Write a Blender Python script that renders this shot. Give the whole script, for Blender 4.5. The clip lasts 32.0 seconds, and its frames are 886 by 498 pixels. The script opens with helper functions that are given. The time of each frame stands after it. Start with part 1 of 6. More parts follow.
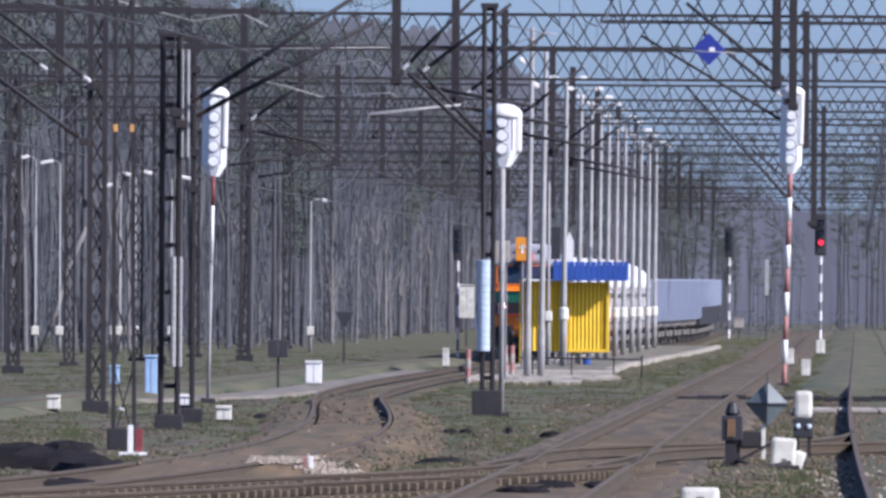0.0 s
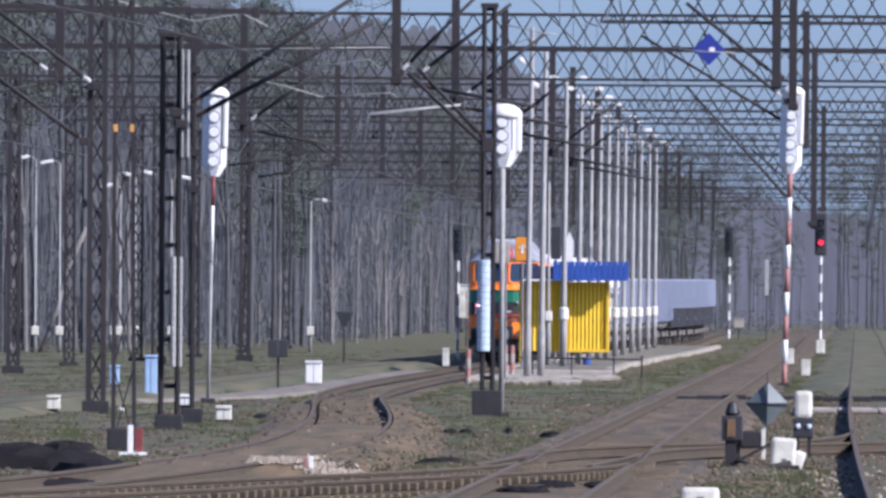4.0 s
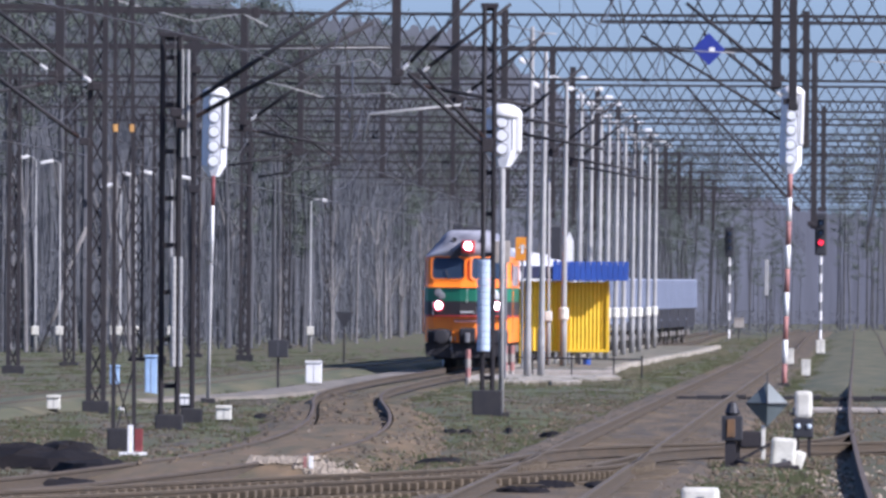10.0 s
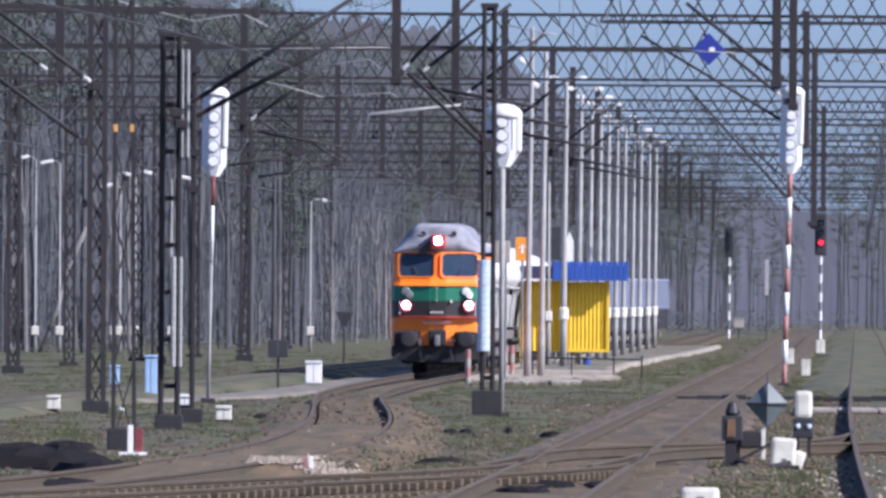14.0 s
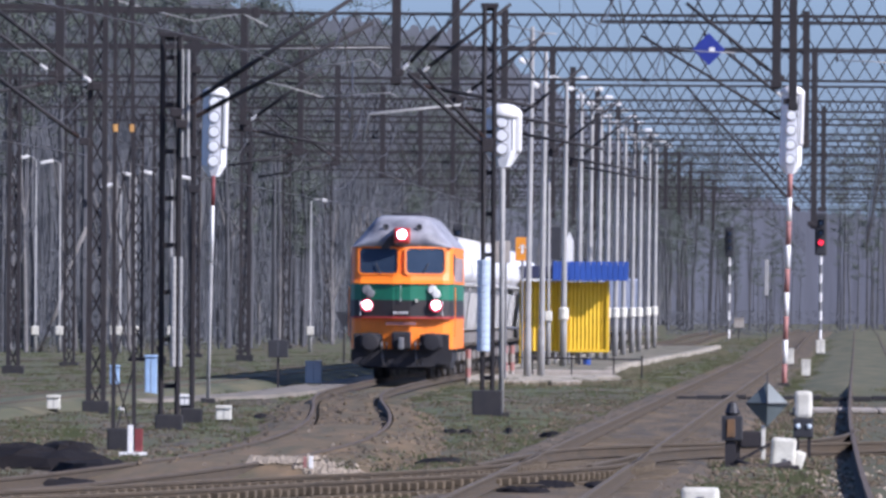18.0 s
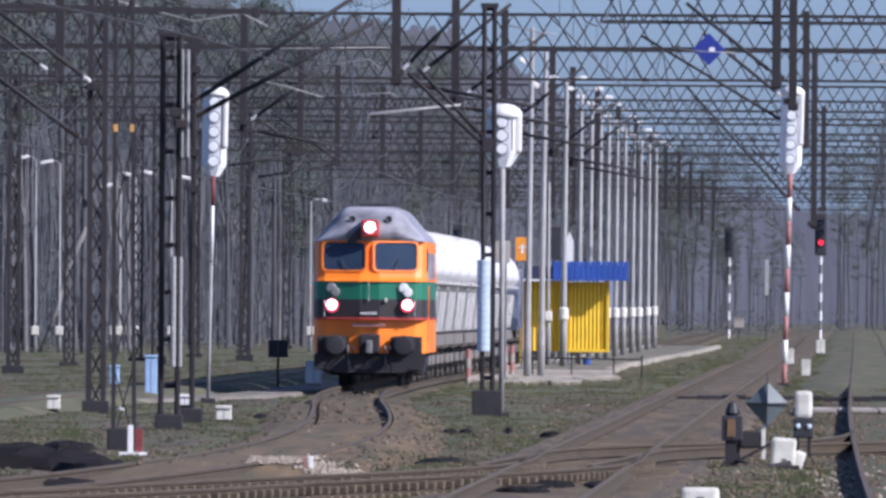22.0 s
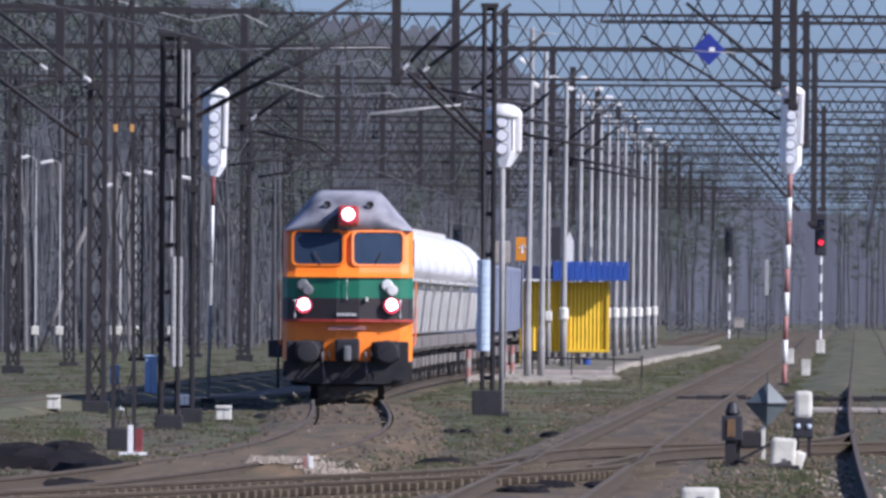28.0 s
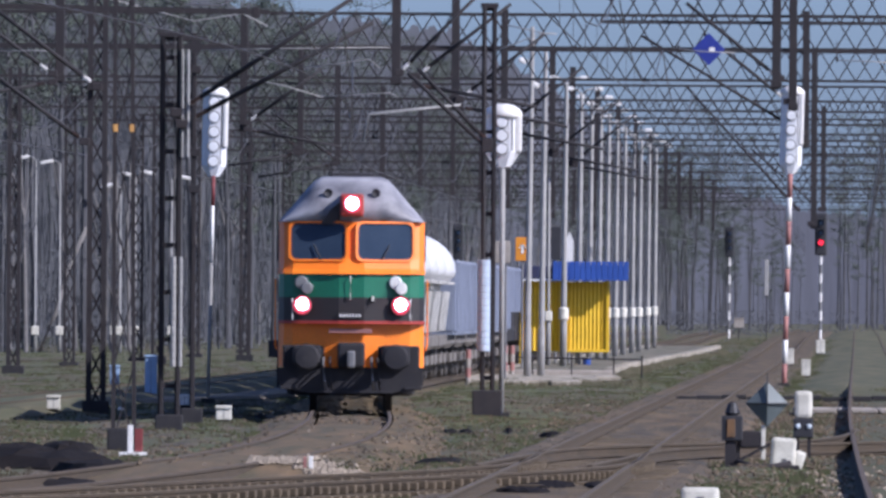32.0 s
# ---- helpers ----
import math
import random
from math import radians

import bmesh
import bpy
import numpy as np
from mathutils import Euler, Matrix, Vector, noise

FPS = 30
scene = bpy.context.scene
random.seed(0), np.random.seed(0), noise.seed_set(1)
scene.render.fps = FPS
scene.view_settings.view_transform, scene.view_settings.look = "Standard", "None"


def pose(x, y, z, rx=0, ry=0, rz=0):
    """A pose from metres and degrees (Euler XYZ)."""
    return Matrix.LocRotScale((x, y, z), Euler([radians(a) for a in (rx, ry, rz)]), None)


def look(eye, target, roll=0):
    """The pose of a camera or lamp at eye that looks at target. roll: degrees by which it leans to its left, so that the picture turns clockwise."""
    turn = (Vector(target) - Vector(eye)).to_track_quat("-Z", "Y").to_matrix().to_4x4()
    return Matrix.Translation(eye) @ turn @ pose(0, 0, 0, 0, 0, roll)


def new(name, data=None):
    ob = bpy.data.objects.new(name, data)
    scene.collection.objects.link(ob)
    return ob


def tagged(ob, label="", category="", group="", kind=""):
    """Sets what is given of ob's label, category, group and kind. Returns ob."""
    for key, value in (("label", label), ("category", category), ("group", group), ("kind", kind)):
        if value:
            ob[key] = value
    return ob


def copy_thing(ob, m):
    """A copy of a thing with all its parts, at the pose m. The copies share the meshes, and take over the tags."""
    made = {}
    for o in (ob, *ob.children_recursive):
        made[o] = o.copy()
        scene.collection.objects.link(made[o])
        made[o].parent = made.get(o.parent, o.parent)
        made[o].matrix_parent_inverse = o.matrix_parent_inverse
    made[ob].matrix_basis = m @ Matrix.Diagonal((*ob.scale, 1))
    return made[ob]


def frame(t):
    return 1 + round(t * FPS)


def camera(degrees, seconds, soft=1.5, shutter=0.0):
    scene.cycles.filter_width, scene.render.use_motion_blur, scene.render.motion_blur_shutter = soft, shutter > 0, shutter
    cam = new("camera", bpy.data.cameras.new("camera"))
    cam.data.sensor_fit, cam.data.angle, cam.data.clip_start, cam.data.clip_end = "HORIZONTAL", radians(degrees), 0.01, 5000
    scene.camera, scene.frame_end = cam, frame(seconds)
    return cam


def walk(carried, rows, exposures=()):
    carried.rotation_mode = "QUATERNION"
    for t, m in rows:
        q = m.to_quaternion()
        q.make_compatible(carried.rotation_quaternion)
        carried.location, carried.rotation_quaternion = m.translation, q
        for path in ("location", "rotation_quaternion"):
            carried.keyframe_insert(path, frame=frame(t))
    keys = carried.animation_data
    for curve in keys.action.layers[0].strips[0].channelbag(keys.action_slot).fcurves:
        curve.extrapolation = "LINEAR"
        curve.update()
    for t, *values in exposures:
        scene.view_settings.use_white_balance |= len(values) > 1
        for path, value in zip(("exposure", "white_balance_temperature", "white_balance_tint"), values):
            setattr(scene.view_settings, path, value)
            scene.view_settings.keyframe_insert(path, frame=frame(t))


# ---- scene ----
# The tripod stands low beside the yard and looks along the tracks; x to the right, y away from it, z = 0 at rail top.
EYE = (0.0, 0.0, 2.09)
cam = camera(2.94, 32.0, soft=3.0)
VIEW = look(EYE, (0.0, 1000.0, 2.09 + 3.28), roll=0.4)
walk(cam, [(0, VIEW), (32, VIEW)], exposures=[(0, 0.97, 5880, 22), (11, 1.05, 5880, 22), (19, 0.89, 5880, 22), (28, 0.72, 5880, 22), (32, 0.68, 5880, 22)])

# ---- light ----
world = bpy.data.worlds.new("sky")
scene.world = world
world.use_nodes = True
sky = world.node_tree.nodes.new("ShaderNodeTexSky")
sky.sky_type, sky.sun_disc = "NISHITA", False
SUN_AZ, SUN_EL = 117.5, 35.0
sky.sun_elevation, sky.sun_rotation = radians(SUN_EL), radians(SUN_AZ)
sky.dust_density, sky.air_density, sky.ozone_density = 1.2, 0.6, 6.5
background = world.node_tree.nodes["Background"]
background.inputs["Strength"].default_value = 0.092
world.node_tree.links.new(sky.outputs[0], background.inputs["Color"])
sun = new("sun", bpy.data.lights.new("sun", "SUN"))
sun.data.energy, sun.data.angle, sun.data.color = 3.9, radians(0.6), (1.0, 0.97, 0.88)
to_sun = Vector((math.sin(radians(SUN_AZ)) * math.cos(radians(SUN_EL)), math.cos(radians(SUN_AZ)) * math.cos(radians(SUN_EL)), math.sin(radians(SUN_EL))))
sun.matrix_world = look(to_sun * 60, (0, 0, 0))


# ---- materials ----
def mat(name, colour, rough=0.7, metal=0.0, second=None, scale=3.0, grain=40.0, bump=0.2, spread=0.5, glow=0.0, piece=0.0, sheen=0.5, drawn=1.0):
    """Two-scale noise between two colours, with fine relief; piece: how far single pieces differ in tone; drawn: how the marks run out along the tracks."""
    m = bpy.data.materials.new(name)
    m.use_nodes = True
    n, l = m.node_tree.nodes, m.node_tree.links
    shader = n["Principled BSDF"]
    second = second or tuple(c * 0.72 for c in colour)
    geo = n.new("ShaderNodeTexCoord")
    run = n.new("ShaderNodeMapping")
    run.inputs["Scale"].default_value = (1.0, drawn, 1.0)
    l.new(geo.outputs["Object"], run.inputs["Vector"])
    big, fine = n.new("ShaderNodeTexNoise"), n.new("ShaderNodeTexNoise")
    for node, s, d in ((big, scale, 4.0), (fine, grain, 3.0)):
        node.inputs["Scale"].default_value, node.inputs["Detail"].default_value = s, d
        l.new(run.outputs["Vector"], node.inputs["Vector"])
    ramp = n.new("ShaderNodeMapRange")
    ramp.inputs["From Min"].default_value, ramp.inputs["From Max"].default_value = 0.5 - spread / 2, 0.5 + spread / 2
    l.new(big.outputs["Fac"], ramp.inputs["Value"])
    mix = n.new("ShaderNodeMix")
    mix.data_type = "RGBA"
    mix.inputs[6].default_value, mix.inputs[7].default_value = (*colour, 1), (*second, 1)
    l.new(ramp.outputs["Result"], mix.inputs[0])
    tone = n.new("ShaderNodeHueSaturation")
    l.new(mix.outputs[2], tone.inputs["Color"])
    value = n.new("ShaderNodeMapRange")
    value.inputs["To Min"].default_value, value.inputs["To Max"].default_value = 0.82, 1.18
    l.new(fine.outputs["Fac"], value.inputs["Value"])
    last = value.outputs["Result"]
    if piece:
        info, add = n.new("ShaderNodeObjectInfo"), n.new("ShaderNodeMath")
        isle, half = n.new("ShaderNodeNewGeometry"), n.new("ShaderNodeMath")
        half.operation = "ADD"
        l.new(info.outputs["Random"], half.inputs[0])
        l.new(isle.outputs["Random Per Island"], half.inputs[1])
        add.operation, add.inputs[1].default_value = "MULTIPLY_ADD", piece
        l.new(half.outputs[0], add.inputs[0])
        shift = n.new("ShaderNodeMath")
        shift.operation, shift.inputs[1].default_value = "SUBTRACT", piece
        l.new(last, shift.inputs[0])
        l.new(shift.outputs[0], add.inputs[2])
        last = add.outputs[0]
    l.new(last, tone.inputs["Value"])
    l.new(tone.outputs["Color"], shader.inputs["Base Color"])
    shader.inputs["Roughness"].default_value, shader.inputs["Metallic"].default_value = rough, metal
    shader.inputs["Specular IOR Level"].default_value = sheen
    if bump:
        relief = n.new("ShaderNodeBump")
        relief.inputs["Strength"].default_value, relief.inputs["Distance"].default_value = bump, 0.02
        l.new(fine.outputs["Fac"], relief.inputs["Height"])
        l.new(relief.outputs["Normal"], shader.inputs["Normal"])
    if glow:
        shader.inputs["Emission Color"].default_value = (*colour, 1)
        shader.inputs["Emission Strength"].default_value = glow
    return m


STEEL_DARK = mat("weathered_steel", (0.030, 0.029, 0.033), 0.8, 0.0, (0.044, 0.038, 0.039), 1.5, 30, sheen=0.15)
STEEL_GREY = mat("galvanised_steel", (0.20, 0.20, 0.20), 0.5, 0.3, (0.14, 0.14, 0.15), 2, 40)
TUBE_GREY = mat("galvanised_tube", (0.33, 0.33, 0.32), 0.5, 0.1, (0.22, 0.22, 0.22), 2, 40)
TUBE_DARK = mat("dark_tube", (0.026, 0.026, 0.030), 0.8, 0.0, (0.042, 0.038, 0.040), 2, 40, sheen=0.2)
WIRE = mat("copper_wire", (0.06, 0.055, 0.055), 0.6, 0.2)
INSULATOR = mat("glazed_insulator", (0.75, 0.74, 0.72), 0.25)
BROWN_INSULATOR = mat("brown_insulator", (0.05, 0.03, 0.025), 0.3)
CONCRETE = mat("concrete_pole", (0.36, 0.355, 0.345), 0.85, 0, (0.20, 0.196, 0.192), 1.2, 25, 0.3)
CONCRETE_DARK = mat("tarred_concrete", (0.026, 0.026, 0.031), 0.9, 0, (0.042, 0.04, 0.041), 3, 30, 0.4, sheen=0.2)
CONCRETE_PALE = mat("pale_concrete", (0.36, 0.325, 0.285), 0.9, 0, (0.24, 0.215, 0.19), 1.5, 20, 0.4)
WHITE = mat("white_paint", (0.74, 0.73, 0.71), 0.55, 0, (0.66, 0.65, 0.62), 3, 30, 0.15)
WHITE_DIRTY = mat("soiled_white_paint", (0.70, 0.68, 0.60), 0.7, 0, (0.42, 0.40, 0.34), 5, 30, 0.2)
SIGNAL_GREY = mat("signal_grey_paint", (0.76, 0.77, 0.79), 0.5, 0, (0.64, 0.65, 0.67), 3, 30, 0.1)
RED_FADED = mat("faded_red_paint", (0.34, 0.15, 0.13), 0.7, 0, (0.26, 0.12, 0.11), 5, 30, 0.1)
RED = mat("red_paint", (0.223, 0.037, 0.037), 0.6, 0, (0.149, 0.031, 0.031), 5, 30, 0.1)
BLACK = mat("black_paint", (0.018, 0.018, 0.022), 0.6, 0, (0.03, 0.03, 0.035), 4, 30, 0.1)
BLUE_SHEET = mat("blue_sheet", (0.028, 0.085, 0.36), 0.5, 0, (0.022, 0.065, 0.28), 2, 30, 0.1)
# roof blue with the shade of the open bay painted into it
BLUE_SHADED = mat("shaded_blue_sheet", (0.018, 0.024, 0.07), 0.6, 0, (0.03, 0.03, 0.06), 2, 30, 0.1)
BLUE_SIGN = mat("blue_sign_paint", (0.02, 0.035, 0.26), 0.5, 0, (0.015, 0.03, 0.2), 4, 30, 0.05)
YELLOW = mat("yellow_sheet", (0.80, 0.52, 0.02), 0.5, 0, (0.68, 0.43, 0.02), 2, 30, 0.1)
ORANGE_SIGN = mat("orange_sign_paint", (0.680, 0.256, 0.016), 0.5, 0, (0.600, 0.216, 0.016), 3, 30, 0.05)
SKY_BOX = mat("pale_blue_enamel", (0.33, 0.47, 0.66), 0.5, 0, (0.24, 0.36, 0.54), 4, 30, 0.1)
PIPE_BLUE = mat("pale_blue_pipe", (0.50, 0.58, 0.68), 0.6, 0, (0.34, 0.42, 0.52), 6, 30, 0.2)
AMBER = mat("amber_band", (0.62, 0.33, 0.10), 0.6)
GLASS_DARK = mat("dark_glass", (0.024, 0.040, 0.068), 0.12, 0, (0.034, 0.052, 0.082), 2, 30, 0.0, sheen=0.25)
LENS_PALE = mat("pale_lens", (0.62, 0.70, 0.74), 0.2, 0, None, 3, 30, 0)
LIGHT_RED = mat("lit_red_lens", (1.0, 0.03, 0.06), 0.3, 0, None, 3, 30, 0, glow=1.0)
LIGHT_WHITE = mat("lit_headlight", (1.0, 0.90, 0.90), 0.3, 0, (1, 0.9, 0.9), 3, 30, 0, glow=6.0)
# blurred red glow about the headlights, painted as a faintly emitting ring
LIGHT_HALO = mat("headlight_glow_halo", (0.70, 0.07, 0.10), 0.4, 0, (0.5, 0.05, 0.08), 6, 30, 0, glow=0.42)
ORANGE = mat("orange_enamel", (0.94, 0.235, 0.012), 0.42, 0, (0.82, 0.185, 0.012), 0.9, 25, 0.06)
GREEN = mat("green_enamel", (0.010, 0.155, 0.085), 0.42, 0, (0.008, 0.115, 0.065), 0.9, 25, 0.06)
DARK_BAND = mat("black_green_enamel", (0.020, 0.022, 0.022), 0.5, 0, (0.035, 0.02, 0.02), 0.9, 25, 0.06)
RED_BAND = mat("red_enamel", (0.42, 0.045, 0.035), 0.5, 0, (0.32, 0.04, 0.03), 2, 25, 0.06)
ROOF_GREY = mat("sooty_roof_grey", (0.33, 0.33, 0.36), 0.55, 0, (0.10, 0.10, 0.12), 1.3, 25, 0.15, spread=0.3)
UNDERSIDE = mat("oily_running_gear", (0.022, 0.022, 0.028), 0.75, 0, (0.034, 0.032, 0.034), 2.5, 30, 0.3, sheen=0.25)
TANK = mat("cement_tank_white", (0.672, 0.672, 0.683), 0.42, 0, (0.538, 0.538, 0.549), 0.6, 20, 0.1)
WAGON_GEAR = mat("dusty_running_gear", (0.098, 0.088, 0.081), 0.9, 0, (0.169, 0.156, 0.143), 2.0, 20, 0.3, spread=0.3)
HOPPER_WHITE = mat("dusty_hopper_white", (0.682, 0.671, 0.649), 0.7, 0, (0.440, 0.429, 0.407), 1.5, 20, 0.2)
TANK_LOWER = mat("dusty_grey_sheet", (0.46, 0.45, 0.43), 0.7, 0, (0.32, 0.31, 0.30), 0.8, 20, 0.2)
GONDOLA = mat("grey_blue_wagon_paint", (0.22, 0.25, 0.33), 0.65, 0, (0.15, 0.17, 0.22), 0.5, 20, 0.2)
RAIL_TOP = mat("worn_rail_steel", (0.126, 0.098, 0.060), 0.7, 0.1, (0.081, 0.061, 0.037), 0.6, 10, 0.05)
GRAVEL = mat("trodden_gravel", (0.20, 0.172, 0.14), 0.95, 0, (0.11, 0.098, 0.075), 2.5, 9, 0.5, drawn=0.06)
RAIL_DULL = mat("dull_rusty_rail_head", (0.099, 0.073, 0.050), 0.8, 0.0, (0.068, 0.049, 0.034), 0.6, 10, 0.05)
RAIL_RUST = mat("rusty_rail", (0.064, 0.044, 0.026), 0.95, 0, (0.038, 0.029, 0.018), 1.0, 15, 0.1)
SLEEPER = mat("old_sleeper", (0.115, 0.084, 0.049), 0.9, 0, (0.056, 0.044, 0.031), 2, 30, 0.4, piece=0.25)
# grey bark with a bluish cast painted in for haze
BARK = mat("pine_bark", (0.077, 0.078, 0.086), 0.95, 0, (0.057, 0.059, 0.066), 0.8, 8, 0.5, piece=0.35)
BARK_PALE = mat("birch_bark", (0.20, 0.19, 0.185), 0.9, 0, (0.10, 0.095, 0.095), 1.5, 8, 0.4, piece=0.2)
NEEDLES = mat("pine_needles", (0.080, 0.098, 0.076), 0.9, 0, (0.062, 0.078, 0.064), 0.3, 3, 0.2, piece=0.2)
# twig grey leans blue too, imitating the hazy air
TWIGS = mat("bare_twigs", (0.103, 0.108, 0.121), 0.95, 0, (0.081, 0.085, 0.097), 0.3, 3, 0.2, piece=0.2)
DARK_LUMP = mat("near_black_lump", (0.009, 0.008, 0.009), 0.95, 0, (0.017, 0.014, 0.013), 3, 20, 0.4, sheen=0.1)
STONE = mat("ballast_stone", (0.115, 0.085, 0.052), 0.9, 0, (0.070, 0.052, 0.033), 2, 30, 0.4, piece=0.7)
STONE_PALE = mat("pale_stone", (0.285, 0.241, 0.187), 0.9, 0, (0.180, 0.146, 0.109), 2, 30, 0.4, piece=0.35)


def ground_material():
    """Grass, dry soil and stony patches in drifts drawn out along the yard."""
    m = bpy.data.materials.new("yard_ground")
    m.use_nodes = True
    n, l = m.node_tree.nodes, m.node_tree.links
    shader = n["Principled BSDF"]
    geo, stretch = n.new("ShaderNodeTexCoord"), n.new("ShaderNodeMapping")
    stretch.inputs["Scale"].default_value = (1.0, 0.09, 1.0)
    l.new(geo.outputs["Object"], stretch.inputs["Vector"])

    def noise_of(s, detail, source):
        node = n.new("ShaderNodeTexNoise")
        node.inputs["Scale"].default_value, node.inputs["Detail"].default_value = s, detail
        l.new(source, node.inputs["Vector"])
        return node.outputs["Fac"]

    def blend(fac, lo, hi, a, b):
        r = n.new("ShaderNodeMapRange")
        r.inputs["From Min"].default_value, r.inputs["From Max"].default_value = lo, hi
        l.new(fac, r.inputs["Value"])
        x = n.new("ShaderNodeMix")
        x.data_type = "RGBA"
        l.new(r.outputs["Result"], x.inputs[0])
        for slot, c in ((6, a), (7, b)):
            if isinstance(c, tuple):
                x.inputs[slot].default_value = (*c, 1)
            else:
                l.new(c, x.inputs[slot])
        return x.outputs[2]

    drift = noise_of(0.45, 5, stretch.outputs["Vector"])
    patch = noise_of(1.6, 4, stretch.outputs["Vector"])
    grit = noise_of(6.0, 5, stretch.outputs["Vector"])
    soil = blend(grit, 0.35, 0.65, (0.052, 0.040, 0.024), (0.098, 0.076, 0.045))
    grass = blend(grit, 0.35, 0.65, (0.044, 0.055, 0.018), (0.078, 0.086, 0.029))
    cover = blend(patch, 0.37, 0.55, soil, grass)
    cover = blend(drift, 0.36, 0.50, soil, cover)
    l.new(cover, shader.inputs["Base Color"])
    shader.inputs["Roughness"].default_value = 0.95
    relief = n.new("ShaderNodeBump")
    relief.inputs["Strength"].default_value, relief.inputs["Distance"].default_value = 0.5, 0.05
    l.new(grit, relief.inputs["Height"])
    l.new(relief.outputs["Normal"], shader.inputs["Normal"])
    return m


GROUND = ground_material()
BALLAST_OLD = mat("overgrown_ballast", (0.122, 0.089, 0.045), 0.95, 0, (0.052, 0.049, 0.024), 2.2, 9, 0.6, spread=0.3, drawn=0.06)
BALLAST = mat("track_ballast", (0.125, 0.088, 0.048), 0.95, 0, (0.041, 0.033, 0.022), 2.2, 10, 0.6, spread=0.3, drawn=0.06)
BALLAST_GREEN = mat("grass_grown_ballast", (0.050, 0.058, 0.025), 0.95, 0, (0.080, 0.066, 0.040), 2.0, 8, 0.6, spread=0.3, drawn=0.06)


def distance_material():
    """Haze painted as glow over the depth of the woods: greyer beside the yard, bluer at the end of the line, with
    faint upright streaks.
    """
    m = bpy.data.materials.new("far_woods_haze_glow")
    m.use_nodes = True
    n, l = m.node_tree.nodes, m.node_tree.links
    shader = n["Principled BSDF"]
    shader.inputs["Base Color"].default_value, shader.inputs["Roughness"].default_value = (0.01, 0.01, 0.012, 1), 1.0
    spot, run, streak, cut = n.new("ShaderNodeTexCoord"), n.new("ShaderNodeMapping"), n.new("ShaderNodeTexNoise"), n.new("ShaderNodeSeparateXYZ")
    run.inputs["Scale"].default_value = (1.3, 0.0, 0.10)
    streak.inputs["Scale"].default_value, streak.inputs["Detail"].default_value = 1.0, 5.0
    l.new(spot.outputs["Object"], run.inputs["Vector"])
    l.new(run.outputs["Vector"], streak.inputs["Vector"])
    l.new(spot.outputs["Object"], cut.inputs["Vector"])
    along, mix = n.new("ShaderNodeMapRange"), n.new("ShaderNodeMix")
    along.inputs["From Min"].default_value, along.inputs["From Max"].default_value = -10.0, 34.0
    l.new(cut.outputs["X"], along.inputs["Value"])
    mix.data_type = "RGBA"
    # emission colours imitate the hazy air; the sheet itself is no lamp
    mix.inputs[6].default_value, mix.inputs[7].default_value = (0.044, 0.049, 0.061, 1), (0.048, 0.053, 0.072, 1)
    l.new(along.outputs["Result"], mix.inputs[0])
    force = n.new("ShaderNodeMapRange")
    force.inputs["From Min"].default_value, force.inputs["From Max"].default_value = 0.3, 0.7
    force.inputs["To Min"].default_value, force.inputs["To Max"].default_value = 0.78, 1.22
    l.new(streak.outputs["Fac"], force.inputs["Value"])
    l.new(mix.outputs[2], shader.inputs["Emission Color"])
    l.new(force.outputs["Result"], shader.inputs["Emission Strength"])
    return m


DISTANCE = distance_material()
EARTH = mat("tan_earth", (0.135, 0.087, 0.040), 0.95, 0, (0.059, 0.049, 0.021), 2.4, 9, 0.6, spread=0.3, drawn=0.06)
TURF = mat("dry_turf", (0.108, 0.095, 0.049), 0.95, 0, (0.050, 0.057, 0.024), 1.1, 6, 0.5, spread=0.3, drawn=0.05)
CLOD_EARTH = mat("dark_soil_clods", (0.063, 0.048, 0.032), 0.95, 0, (0.104, 0.079, 0.051), 2, 9, 0.5, piece=0.35)
CLOD_GREEN = mat("mossy_clods", (0.056, 0.061, 0.026), 0.95, 0, (0.083, 0.078, 0.038), 2, 9, 0.5, piece=0.35)
PLATFORM_TOP = mat("worn_platform_surface", (0.175, 0.150, 0.108), 0.95, 0, (0.085, 0.085, 0.055), 1.6, 8, 0.4, spread=0.3, drawn=0.05)
KERB = mat("worn_kerb", (0.372, 0.330, 0.270), 0.9, 0, (0.192, 0.174, 0.132), 1.6, 12, 0.4, spread=0.3, drawn=0.12)
APRON = mat("pale_gravel_apron", (0.360, 0.318, 0.258), 0.95, 0, (0.204, 0.186, 0.144), 1.4, 8, 0.4, spread=0.3, drawn=0.06)
STALKS = mat("tan_stalks", (0.17, 0.145, 0.095), 0.9, 0, (0.10, 0.10, 0.06), 0.5, 4, 0, piece=0.2)
GRASS_BLADE = mat("grass_blades", (0.054, 0.067, 0.026), 0.9, 0, (0.075, 0.079, 0.035), 0.25, 2, 0, piece=0.12)
DRY_BLADE = mat("dry_grass_blades", (0.090, 0.075, 0.046), 0.9, 0, (0.064, 0.054, 0.035), 0.25, 2, 0, piece=0.12)


# ---- mesh helpers ----
def link_mesh(name, bm, material, parent=None, smooth=False):
    me = bpy.data.meshes.new(name)
    bmesh.ops.recalc_face_normals(bm, faces=bm.faces)
    bm.to_mesh(me)
    bm.free()
    me.materials.append(material)
    if smooth:
        for p in me.polygons:
            p.use_smooth = True
    ob = new(name, me)
    ob.parent = parent
    return ob


def part(name, bm, material, parent, label="", smooth=False):
    ob = link_mesh(name, bm, material, parent, smooth)
    return tagged(ob, label) if label else ob


def thing(name, m, label, category, group="", kind=""):
    """An Empty at a thing's base, which carries its parts."""
    ob = new(name)
    ob.empty_display_size = 0.3
    ob.matrix_basis = m
    return tagged(ob, label, category, group, kind)


